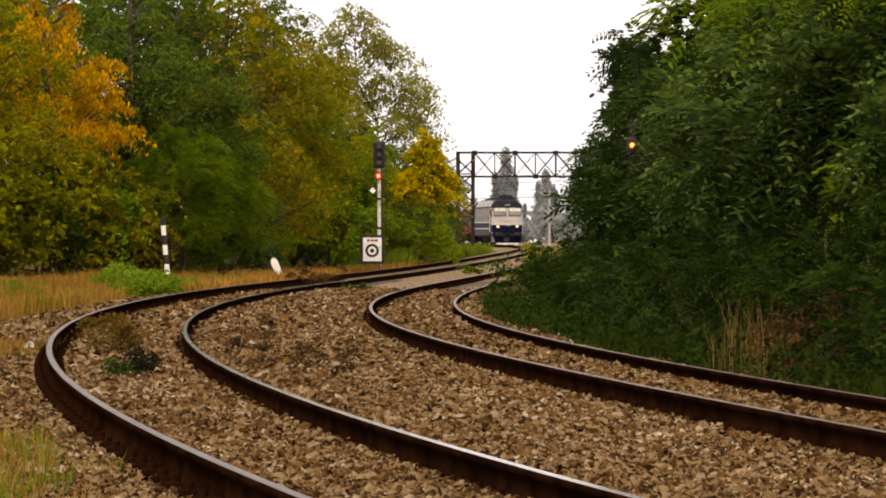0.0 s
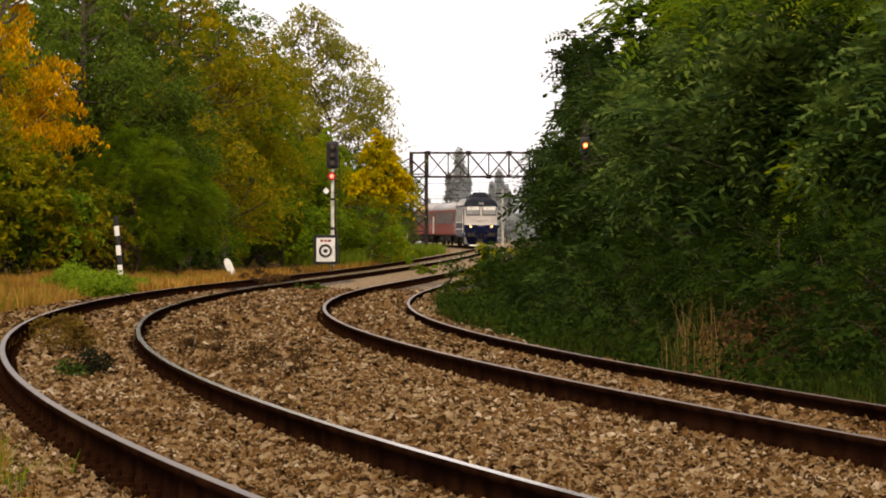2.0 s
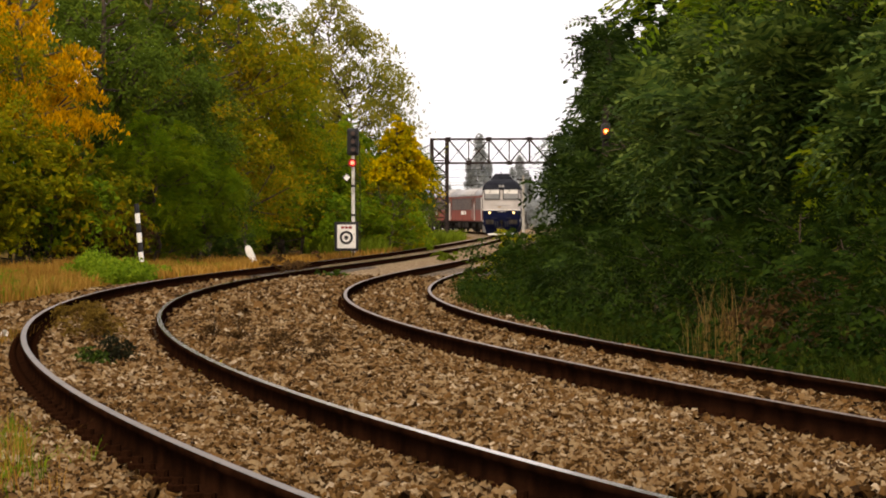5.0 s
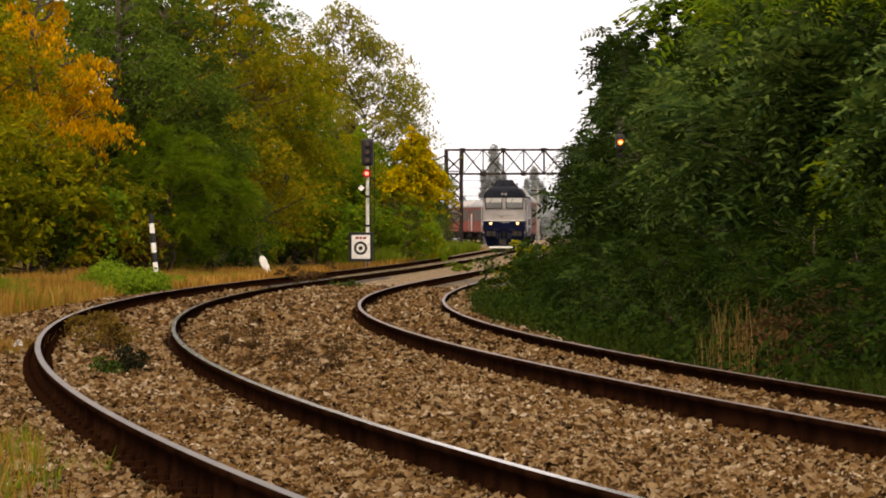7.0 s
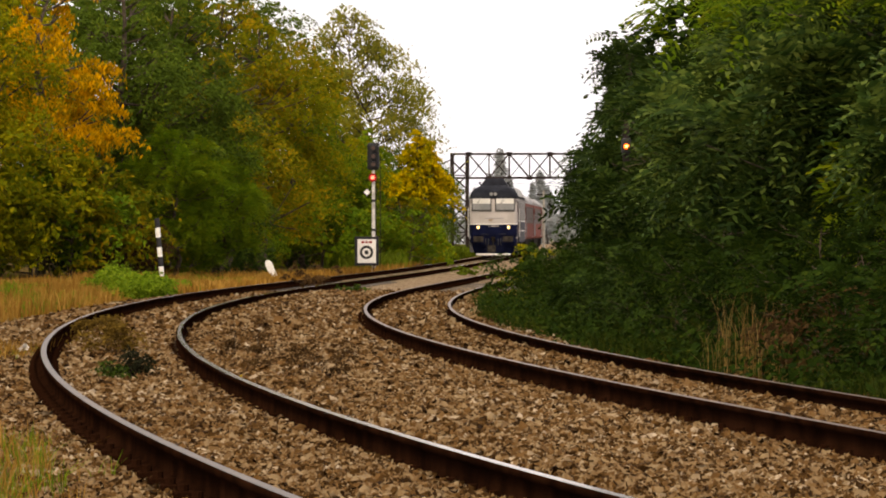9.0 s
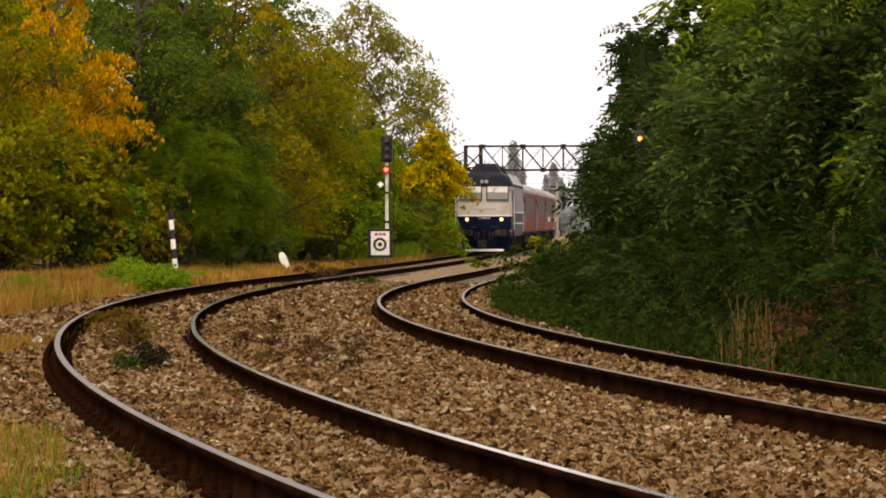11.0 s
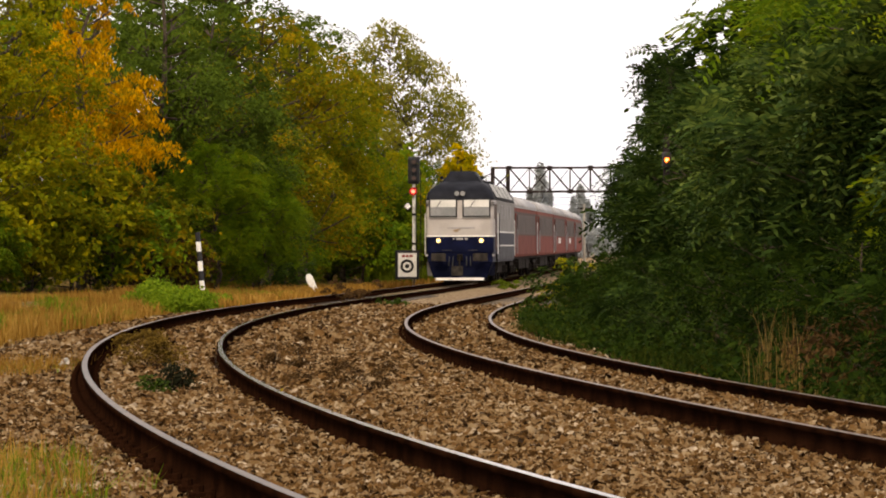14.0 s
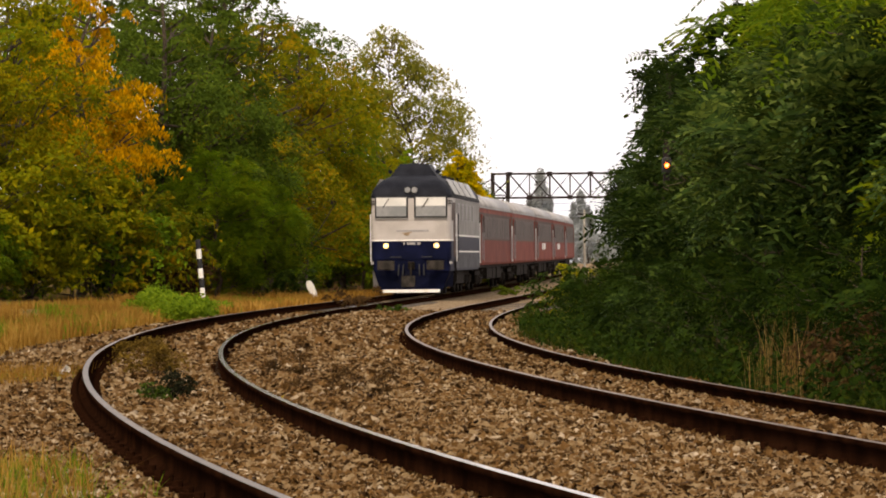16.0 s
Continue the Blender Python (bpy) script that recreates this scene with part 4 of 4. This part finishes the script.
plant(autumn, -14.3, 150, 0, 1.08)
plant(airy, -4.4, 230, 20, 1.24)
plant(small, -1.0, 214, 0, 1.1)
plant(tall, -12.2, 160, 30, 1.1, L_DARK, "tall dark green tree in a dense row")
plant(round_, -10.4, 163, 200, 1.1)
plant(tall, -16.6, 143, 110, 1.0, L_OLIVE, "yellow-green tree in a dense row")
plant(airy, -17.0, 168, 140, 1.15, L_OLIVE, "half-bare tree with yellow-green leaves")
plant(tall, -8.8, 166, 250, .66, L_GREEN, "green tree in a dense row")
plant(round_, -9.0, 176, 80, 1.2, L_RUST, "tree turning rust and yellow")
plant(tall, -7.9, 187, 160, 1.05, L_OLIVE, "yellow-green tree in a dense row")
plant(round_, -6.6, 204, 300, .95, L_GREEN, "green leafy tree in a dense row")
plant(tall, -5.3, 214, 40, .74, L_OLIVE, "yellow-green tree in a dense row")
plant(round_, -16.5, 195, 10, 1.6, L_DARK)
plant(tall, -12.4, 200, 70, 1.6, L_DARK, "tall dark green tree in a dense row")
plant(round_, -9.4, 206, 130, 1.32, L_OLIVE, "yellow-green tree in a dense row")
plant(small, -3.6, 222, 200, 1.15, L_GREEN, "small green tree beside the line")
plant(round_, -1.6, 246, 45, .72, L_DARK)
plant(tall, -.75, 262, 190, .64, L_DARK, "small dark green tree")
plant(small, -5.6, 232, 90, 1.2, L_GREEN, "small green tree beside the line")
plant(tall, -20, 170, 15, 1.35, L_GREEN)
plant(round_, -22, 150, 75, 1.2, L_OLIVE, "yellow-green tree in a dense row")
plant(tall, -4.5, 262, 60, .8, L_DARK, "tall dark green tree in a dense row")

ash = tree("tree", 16, 6.4, 1.7, 3600, .46, L_GREEN, "bright green tree with drooping feathered leaves", "tree", True, 26, .08)
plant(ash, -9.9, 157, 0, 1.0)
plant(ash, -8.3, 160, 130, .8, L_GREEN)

# shrubs at their feet
bush = tree("shrub", 21, 3.0, 1.7, 7000, .15, L_GREEN, "green shrub at the foot of the trees", "shrub", count=18, low=.03)
bush2 = tree("shrub", 22, 2.4, 1.5, 6000, .15, L_BROAD, "low broad-leaved green shrub under the trees", "shrub", count=16, low=.03)
kinds = (L_GREEN, L_DARK, L_OLIVE, L_RUST, L_BROAD, L_GREEN, L_BROWN, L_DARK)
shrub_rng = random.Random(4)
for k in range(34):
    f = k / 33
    y = 138 + 122 * f ** 1.1
    x = -17.0 + 14.4 * f ** .8 + shrub_rng.uniform(-.5, .5)
    plant((bush, bush2)[k % 2], x, y + shrub_rng.uniform(-2, 2), shrub_rng.uniform(0, 360), shrub_rng.uniform(.75, 1.15) * (1 - .35 * f), kinds[k * 5 % 8], "", "shrubs at the foot of the trees")
for x, y, size, leaf in ((-15.6, 145, 1.7, L_OLIVE), (-14.2, 146, 1.5, L_GREEN), (-12.9, 147, 1.6, L_RUST), (-17.2, 141, 1.7, L_OLIVE), (-12.4, 157, 1.3, L_GREEN), (-1.3, 209, 1.1, L_GREEN), (-2.0, 212, 1.4, L_OLIVE), (-.8, 224, .75, L_GREEN), (-5.6, 202, 1.5, L_GREEN), (-7.6, 214, 1.7, L_DARK), (-4.4, 226, 1.7, L_DARK), (-10.2, 214, 1.7, L_DARK), (-13.0, 208, 1.7, L_DARK)):
    plant(bush, x, y, x * 37, size, leaf, "dense leafy shrub under the trees", "shrubs at the foot of the trees")
# two brown shrubs added to stand for dark shade below the trees
plant(bush, -11.0, 150, 70, .72, L_BROWN, "brown shrub added for the dark shade under the trees", "shrubs at the foot of the trees")
plant(bush, -11.6, 151.5, 160, .8, L_BROWN, "brown shrub added for the dark shade under the trees", "shrubs at the foot of the trees")
plant(bush2, -7.3, 158, 40, .55, L_BROAD, "low bright green broad-leaved shrub", "shrubs at the foot of the trees")

# the tall hedge of feathered bushes on the inside of the curve
LANE = Vector((3.62, 80.0, 2.95))
for k, (s, side, h, rad, n, under) in enumerate(((77, 5.35, 6.1, 1.0, 2600, .06), (72, 5.3, 6.4, 1.1, 2600, .06), (69, 5.3, 5.5, 1.6, 3200, .1), (61, 5.0, 5.1, 1.8, 3600, .2), (53, 4.7, 4.8, 1.8, 3600, .3),
                                                 (45.5, 4.3, 4.7, 1.7, 3700, .42), (38.5, 4.1, 4.7, 1.6, 3700, .45), (32, 4.0, 4.6, 1.5, 3500, .45), (26, 4.0, 4.4, 1.4, 3300, .45))):
    p, _ = on_line(LINE_B, s, side)
    z0 = height(p.x, p.y)
    lane = (LANE - Vector((p.x, p.y, z0)), -LANE + EYE, .62) if s > 20 else None
    # near bushes wear the lit leaf colour, farther ones the dark one
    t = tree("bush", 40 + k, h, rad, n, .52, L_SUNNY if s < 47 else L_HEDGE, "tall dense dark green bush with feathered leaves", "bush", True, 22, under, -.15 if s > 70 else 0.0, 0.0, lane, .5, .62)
    tagged(t, "", "", "bushes on the inside of the curve")
    stand(t, p.x, p.y)
back = tree("tree", 60, 9.0, 2.8, 4600, .5, L_DARK, "dark green tree behind the bushes", "tree", True, 30)
for s, side, size in ((72, 8.0, .75), (60, 8.2, .9), (48, 7.4, 1.05), (36, 6.6, .95), (30, 6.0, .8), (92, 8.2, .6), (108, 8.6, .6)):
    p, _ = on_line(LINE_B, s, side)
    plant(back, p.x, p.y, s * 31, size, L_GREEN if s < 50 else L_DARK, "green tree behind the tall bushes", "trees behind the bushes")
# the maples take the shade-darkened leaves, to stand as silhouettes
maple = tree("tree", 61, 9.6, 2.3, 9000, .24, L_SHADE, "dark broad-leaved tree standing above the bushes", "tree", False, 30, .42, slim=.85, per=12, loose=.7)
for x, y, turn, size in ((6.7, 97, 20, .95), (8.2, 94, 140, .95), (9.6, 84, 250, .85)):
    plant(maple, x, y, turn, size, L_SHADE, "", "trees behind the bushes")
low = tree("bush", 70, 2.0, 1.15, 1000, .34, L_HEDGE, "low dark green bush beside the track", "bush", True, 16, .02)
low2 = tree("bush", 71, 1.7, 1.0, 2600, .11, L_BROAD, "low green bush beside the track", "bush", False, 16, .02)
for k in range(25):
    s = 4 + 3.1 * k
    p, _ = on_line(LINE_B, s, (2.35 if s < 50 else 3.2) + shrub_rng.uniform(-.15, .4))
    # nearest low bushes all get the leaves with painted shade
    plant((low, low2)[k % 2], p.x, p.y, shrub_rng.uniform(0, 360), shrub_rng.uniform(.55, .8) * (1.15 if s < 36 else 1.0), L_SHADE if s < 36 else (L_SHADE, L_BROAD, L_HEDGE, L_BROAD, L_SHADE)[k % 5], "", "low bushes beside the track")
for s, side in ((27.5, 3.0), (26, 2.6), (29.5, 3.5), (24.6, 2.2)):
    p, _ = on_line(LINE_B, s, side)
    plant(low2, p.x, p.y, s * 40, .62, L_BROWN, "withered brown bush beside the track", "low bushes beside the track")
for s, side, size, leaf in ((74, 3.0, .95, L_BROAD), (79, 2.9, .85, L_OLIVE), (83, 3.0, 1.0, L_BROAD), (88, 2.9, .8, L_HEDGE), (68, 2.9, .8, L_BROAD)):
    p, _ = on_line(LINE_B, s, side)
    plant(low2, p.x, p.y, s * 30, size, leaf, "low bush with yellow leaves beside the track" if leaf is L_OLIVE else "low green bush at the end of the bushes", "low bushes beside the track")

for s, side, size in ((112, 4.0, .75), (118, 4.2, .8), (105, 4.3, .75)):
    p, _ = on_line(LINE_B, s, side)
    plant(low2, p.x, p.y, s, size, L_OLIVE, "low bush with yellow leaves beside the track", "low bushes beside the track")

# signal in the hedge
S2 = empty("railway_signal", "railway signal in the bushes showing an amber light", "railway signal", pose(LANE.x, LANE.y, height(LANE.x, LANE.y)))
up = LANE.z - height(LANE.x, LANE.y)
part("mast", bar(bmesh.new(), (0, .15, -.3), (0, .15, up + .5), .14, .12, 12), M_STEEL, S2)
hd = part("signal_head", box(bmesh.new(), -.09, .09, -.02, .2, up - .14, up + .16, .05), M_BLACK, S2, "dark signal head")
part("lens", disc(bmesh.new(), (0, -.04, up), (0, 1, 0), .05, .04, 18), M_AMBER, hd, "lit amber lens")
part("filament", disc(bmesh.new(), (0, -.065, up), (0, 1, 0), .026, .02, 14), M_LAMP, hd, "bright middle of the amber lens")

# grass and weeds
tuft = random.Random(9)


def scatter(n, s0, s1, side0, side1, line=LINE_A, gaps=True):
    out = []
    for _ in range(n):
        p, _h = on_line(line, tuft.uniform(s0, s1), tuft.uniform(side0, side1))
        if not gaps or noise.noise((p.x * .45, p.y * .16, 2)) > -.02:
            out.append((p.x, p.y, height(p.x, p.y)))
    return out


grass("dry_grass", scatter(7500, 48, 175, -11, -3.3), .22, .02, G_DRY, "dry tawny grass on the verge", 1)
grass("short_dry_grass", scatter(6500, 36, 125, -9.5, -2.9), .11, .016, G_DRY, "short dry grass on the verge", 12, 4, .15, .9)
grass("verge_grass", scatter(260, 48, 240, -12, -3.6), .3, .024, G_GREEN, "green grass among the dry grass", 2)
grass("far_grass", scatter(6500, 182, 292, -7, -2.5), .8, .05, G_GREEN, "tall green grass beside the far track", 3)
grass("far_dry_grass", scatter(1800, 95, 200, -4.2, -2.2), .35, .05, G_DRY, "dry grass beside the far track", 4)
def weed_bank():
    """Tall nettles, highest at one end, as leaves on upright stems."""
    r = np.random.default_rng(5)
    y = r.uniform(105, 118, 17000)
    x = r.uniform(-7.5 - .2 * (y - 105), -6.6 - .02 * (y - 105))
    keep = np.array([nearest(LINE_A, a, b)[0] < -2.5 for a, b in zip(x, y)])
    x, y = x[keep], y[keep]
    tall = np.interp(x, (-10.3, -9.4, -8.6, -7.6, -6.5), (.4, .75, .75, .5, .2)) * r.uniform(.6, 1.15, len(x))
    stem = np.round(x * 5) / 5 + r.normal(0, .045, len(x))
    tall *= .75 + .5 * np.modf(np.abs(np.sin(np.round(x * 5) * 12.9)) * 43.7)[0]
    z = np.array([height(a, b) for a, b in zip(stem, y)]) + tall * r.uniform(.05, 1, len(x)) ** .7
    v, f = leaves_at(np.stack([stem, y, z], 1), unit(r.normal(0, .5, (len(x), 3)) + np.array([0, -.2, .9])), .13, r, .45, .5)
    quick("nettle_patch", v, f, G_WEED, None, "bright green bank of nettles beside the track", "stuff", "weeds")



def hedge_foot():
    """Low leafy weeds between the rail and the bushes."""
    r = np.random.default_rng(6)
    pts = []
    for k in range(900):
        p, _h = on_line(LINE_B, r.uniform(17, 74), 1.35 + abs(r.normal(0, .6)))
        tall = r.uniform(.15, .6)
        pts += [(p.x + r.normal(0, .1), p.y + r.normal(0, .1), p.z - .28 + tall * q) for q in r.uniform(.1, 1, 16)]
    pts = np.array(pts)
    v, f = leaves_at(pts, unit(r.normal(0, .5, pts.shape) + np.array([0, -.2, .9])), .09, r, .5, .5)
    # weeds share the leaf colour that has shade painted in
    quick("leafy_weeds", v, f, L_SHADE, None, "low leafy weeds at the foot of the bushes, green darkened as if shaded", "stuff", "weeds")


weed_bank()
hedge_foot()
tufts = []
for _ in range(110):
    p, _h = on_line(LINE_A, tuft.uniform(62, 150), tuft.uniform(-9, -2.9))
    tufts += [(p.x + tuft.gauss(0, .22), p.y + tuft.gauss(0, .5), height(p.x, p.y)) for _ in range(26)]
grass("dry_tufts", tufts, .42, .022, G_DRY, "taller tufts of russet dry grass on the verge", 15, 5, .06, .5)
greens = []
for _ in range(60):
    p, _h = on_line(LINE_A, tuft.uniform(58, 140), tuft.uniform(-8.5, -3.1))
    greens += [(p.x + tuft.gauss(0, .2), p.y + tuft.gauss(0, .5), height(p.x, p.y)) for _ in range(24)]
grass("green_tufts", greens, .30, .03, G_WEED, "green tufts in the dry grass", 16, 6, .08, .7)
corner = [(x, y, -.25) for x, y in ((tuft.uniform(-3.2, -1.3), tuft.uniform(18.5, 25.5)) for _ in range(1000)) if x < -.098 * y + tuft.gauss(0, .14)]
grass("near_grass", corner[::2], .2, .008, G_WEED, "green grass beside the near rail", 6, 9, .05)
grass("near_dry_grass", corner[1::2], .24, .007, G_DRY, "dry grass beside the near rail", 7, 7, .06)
grass("hedge_foot_grass", scatter(4200, 2, 78, 1.25, 3.0, LINE_B), .3, .012, G_DARK, "tall grass at the foot of the bushes, shade put into its green", 8, 8, .12, .9)
grass("straw_grass", scatter(17, 25.0, 27.6, 1.3, 1.9, LINE_B, False), .8, .006, G_STRAW, "tall straw-coloured grass at the foot of the bushes", 9, 9, .12, .5)
grass("hedge_dry_grass", scatter(420, 2, 60, 1.3, 1.8, LINE_B), .14, .012, G_DRY, "dry grass beside the rail", 10, 6, .1)


def weed(name, line, s, side, h, rad, n, leaf, material, label, seed, count=10):
    p, _ = on_line(line, s, side)
    t = tree(name, seed, h, rad, n, leaf, material, label, "weed", False, count, .05)
    t.matrix_world = pose(p.x, p.y, p.z - .19)
    for o in t.children:
        tagged(o, "", "", "", "stuff")
    return t


weed("dry_weed", LINE_A, 34.5, -.1, .46, .30, 2800, .045, G_BROWN, "brown dry tufted weed between the rails", 80, 16)
weed("dark_weed", LINE_A, 25.5, .04, .31, .20, 800, .045, L_BLACKW, "blackened weed between the rails", 81)
weed("green_weed", LINE_A, 25.0, -.14, .16, .15, 350, .04, L_BROAD, "small green weed between the rails", 82)
weed("dry_stalk", LINE_A, 33.5, 1.33, .46, .07, 360, .035, L_BROWN, "thin brown dry stalk in the stones", 83, 6)
weed("dry_stalk", LINE_A, 33, 1.58, .44, .10, 520, .04, L_BROWN, "thin brown dry stalk in the stones", 84, 7)
weed("dry_weed", LINE_A, 24.5, 1.75, .28, .24, 900, .035, L_BROWN, "low brown dry weed in the stones", 85)
weed("dry_weed", LINE_A, 27, 1.35, .2, .2, 260, .035, L_BROWN, "low brown dry weed in the stones", 86)
weed("grass_clump", LINE_A, 152, 2.6, .2, .55, 800, .12, G_GREEN, "green clump growing between the tracks", 87)
weed("grass_clump", LINE_A, 97, 2.0, .13, .38, 450, .1, L_BROAD, "green clump growing between the tracks", 88)
weed("dry_weed", LINE_A, 112, -.2, .3, 1.0, 1000, .1, L_BROWN, "tawny dry weeds growing over the rails", 89)
weed("yellow_weed", LINE_A, 22.5, .78, .16, .07, 60, .03, L_YELLOW, "small yellow-green weed at the rail", 90, 5)

clump = [(tuft.gauss(-5.1, .28), tuft.gauss(46, 1.4)) for _ in range(170)]
grass("dry_clump", [(x, y, -.3) for x, y in clump], .28, .012, G_DRY, "tawny clump of dry grass beside the stones", 13, 7, .08, .6)
grass("green_clump", [(x, y, -.3) for x, y in clump[::4]], .22, .012, G_GREEN, "green blades in a dry clump", 14, 6, .1, .6)

# distance
def hills():
    n = 60
    verts = []
    for k in range(n + 1):
        x = -1800 + 3600 * k / n
        for j, hgt in enumerate((0, .7, 1.0)):
            verts.append((x, 3000 + j * 300, -5 + hgt * (46 + 12 * noise.noise((x * .0021, j * .2, 4)) + 4 * noise.noise((x * .01, j, 9)))))
    faces = [(k * 3 + j, k * 3 + 3 + j, k * 3 + 4 + j, k * 3 + 1 + j) for k in range(n) for j in range(2)]
    quick("backdrop_hills", verts, faces, M_HILL, None, "distant hills, haze put into their pale blue-grey colour", "structure", "backdrop", True)


# the hills' pale blue is air haze painted into the base colour
M_HILL = mat("hazed_distant_hill", (.48, .52, .58), (.56, .60, .65), .004, 1, 0, 0, .02)
hills()
poplar = tree("poplar", 95, 14.6, .75, 12000, .32, L_POPLAR, "tall narrow poplar in the distance, greyed by painted haze", "tree", count=44, low=.08, climb=1.2, squash=1.4, per=12)
for x, y, size in ((9.1, 600, 1.07), (7.6, 600, .80), (10.3, 605, .78), (13.8, 560, .78), (15.0, 565, .62), (12.9, 566, .66), (17.6, 560, .78), (4.5, 590, .5), (10.9, 560, .42), (2.0, 585, .5), (18.5, 570, .6)):
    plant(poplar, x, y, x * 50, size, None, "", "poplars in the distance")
for k in range(16):
    plant(bush2, -4 + 1.7 * k, 500 + 9 * (k * 7 % 5), k * 77, 1.3 + .25 * (k * 3 % 4), L_POPLAR, "low trees in the distance, greyed by painted haze", "low trees in the distance")
for x, y, w, d, h in ((17.0, 575, 4.5, 6, 2.6), (22.5, 585, 6, 6, 2.6)):
    H = empty("house", "pale plastered house far behind the tracks", "house", pose(x, y, 1.6), "far houses")
    part("wall", box(bmesh.new(), -w / 2, w / 2, -d / 2, d / 2, -1.5, h), M_WALL, H)
    part("roof", prism(bmesh.new(), ((-w / 2 - .3, h), (w / 2 + .3, h), (0, h + 1.6)), -d / 2 - .3, d / 2 + .3), M_STRIP, H, "grey pitched roof")
    for k in (-1, 0, 1):
        wi = part("window", box(bmesh.new(), k * w * .3 - .5, k * w * .3 + .5, -d / 2 - .06, -d / 2 - .01, h - 2.2, h - .8), M_WHITE, H)
        part("pane", box(bmesh.new(), k * w * .3 - .4, k * w * .3 + .4, -d / 2 - .09, -d / 2 - .065, h - 2.1, h - .9), M_GLASSD, wi)
W = empty("low_wall", "low pale concrete wall beside the gantry", "wall", pose(-.2, 292, .5))
part("wall_panel", box(bmesh.new(), -1.6, 1.0, -.1, .1, -.6, 1.55, .02), M_WALL, W)
part("coping", box(bmesh.new(), -1.7, 1.1, -.16, .16, 1.55, 1.68, .02), M_CONC, W)
Q = empty("line_pole", "pale concrete pole beside the far track", "pole", pose(7.3, 287, 0))
part("shaft", bar(bmesh.new(), (0, 0, -.3), (0, 0, 4.9), .2, .14, 10), M_CONC, Q)
part("cross_arm", bar(bmesh.new(), (-.5, 0, 4.6), (.5, 0, 4.6), .1), M_STEEL, Q)

wires = empty("overhead_wires", "thin dark wires slung across the distance", "wire", pose(0, 400, 0))
for k in range(4):
    part("wire", bar(bmesh.new(), (-6, k * 6, 5.2 + .9 * k), (34, k * 6, 6.4 + .6 * k), .035, None, 5), M_STEEL, wires)
for x in (-6, 34):
    part("wire_post", bar(bmesh.new(), (x, 9, -.5), (x, 9, 9), .25, .2, 8), M_CONC, wires)
    part("cross_bar", bar(bmesh.new(), (x, -2, 6.4), (x, 20, 7.2), .12), M_STEEL, wires)

# small pieces last
for line in (LINE_A, LINE_B):
    build_sleepers(line, 130)
build_stones()


# ---- what moves ----
def front_at(t):
    """Station of the locomotive's front at t seconds."""
    return float(np.interp(t, (0, 3.5, 7, 9, 12.5, 13, 14, 16), (375.3, 322.8, 268.5, 235.4, 182.4, 175.1, 162.0, 135.0)))


def ride(middle, half):
    """Pose of a vehicle whose middle is at that station, its bogies half metres before and behind."""
    a, b = on_line(LINE_A, middle - half)[0], on_line(LINE_A, middle + half)[0]
    return Matrix.Translation((a + b) / 2) @ (a - b).to_track_quat("Y", "Z").to_matrix().to_4x4()


def motions():
    times = [k * .5 for k in range(33)]
    walk(LOCO, [(t, ride(front_at(t) + 8.5, 4.5)) for t in times])
    for k, c in enumerate(COACHES):
        walk(c, [(t, ride(front_at(t) + 17.2 + 12.3 + 24.7 * k, 8.6)) for t in times])
    # the locomotive's wheels roll
    for k, wheel in enumerate(LOCO_WHEELS):
        at = wheel.location.copy()
        walk(wheel, [(t, Matrix.Translation(at) @ Matrix.Rotation(-15.0 * t / .5, 4, "X")) for t in (q / 30 for q in range(0, 481))])


motions()
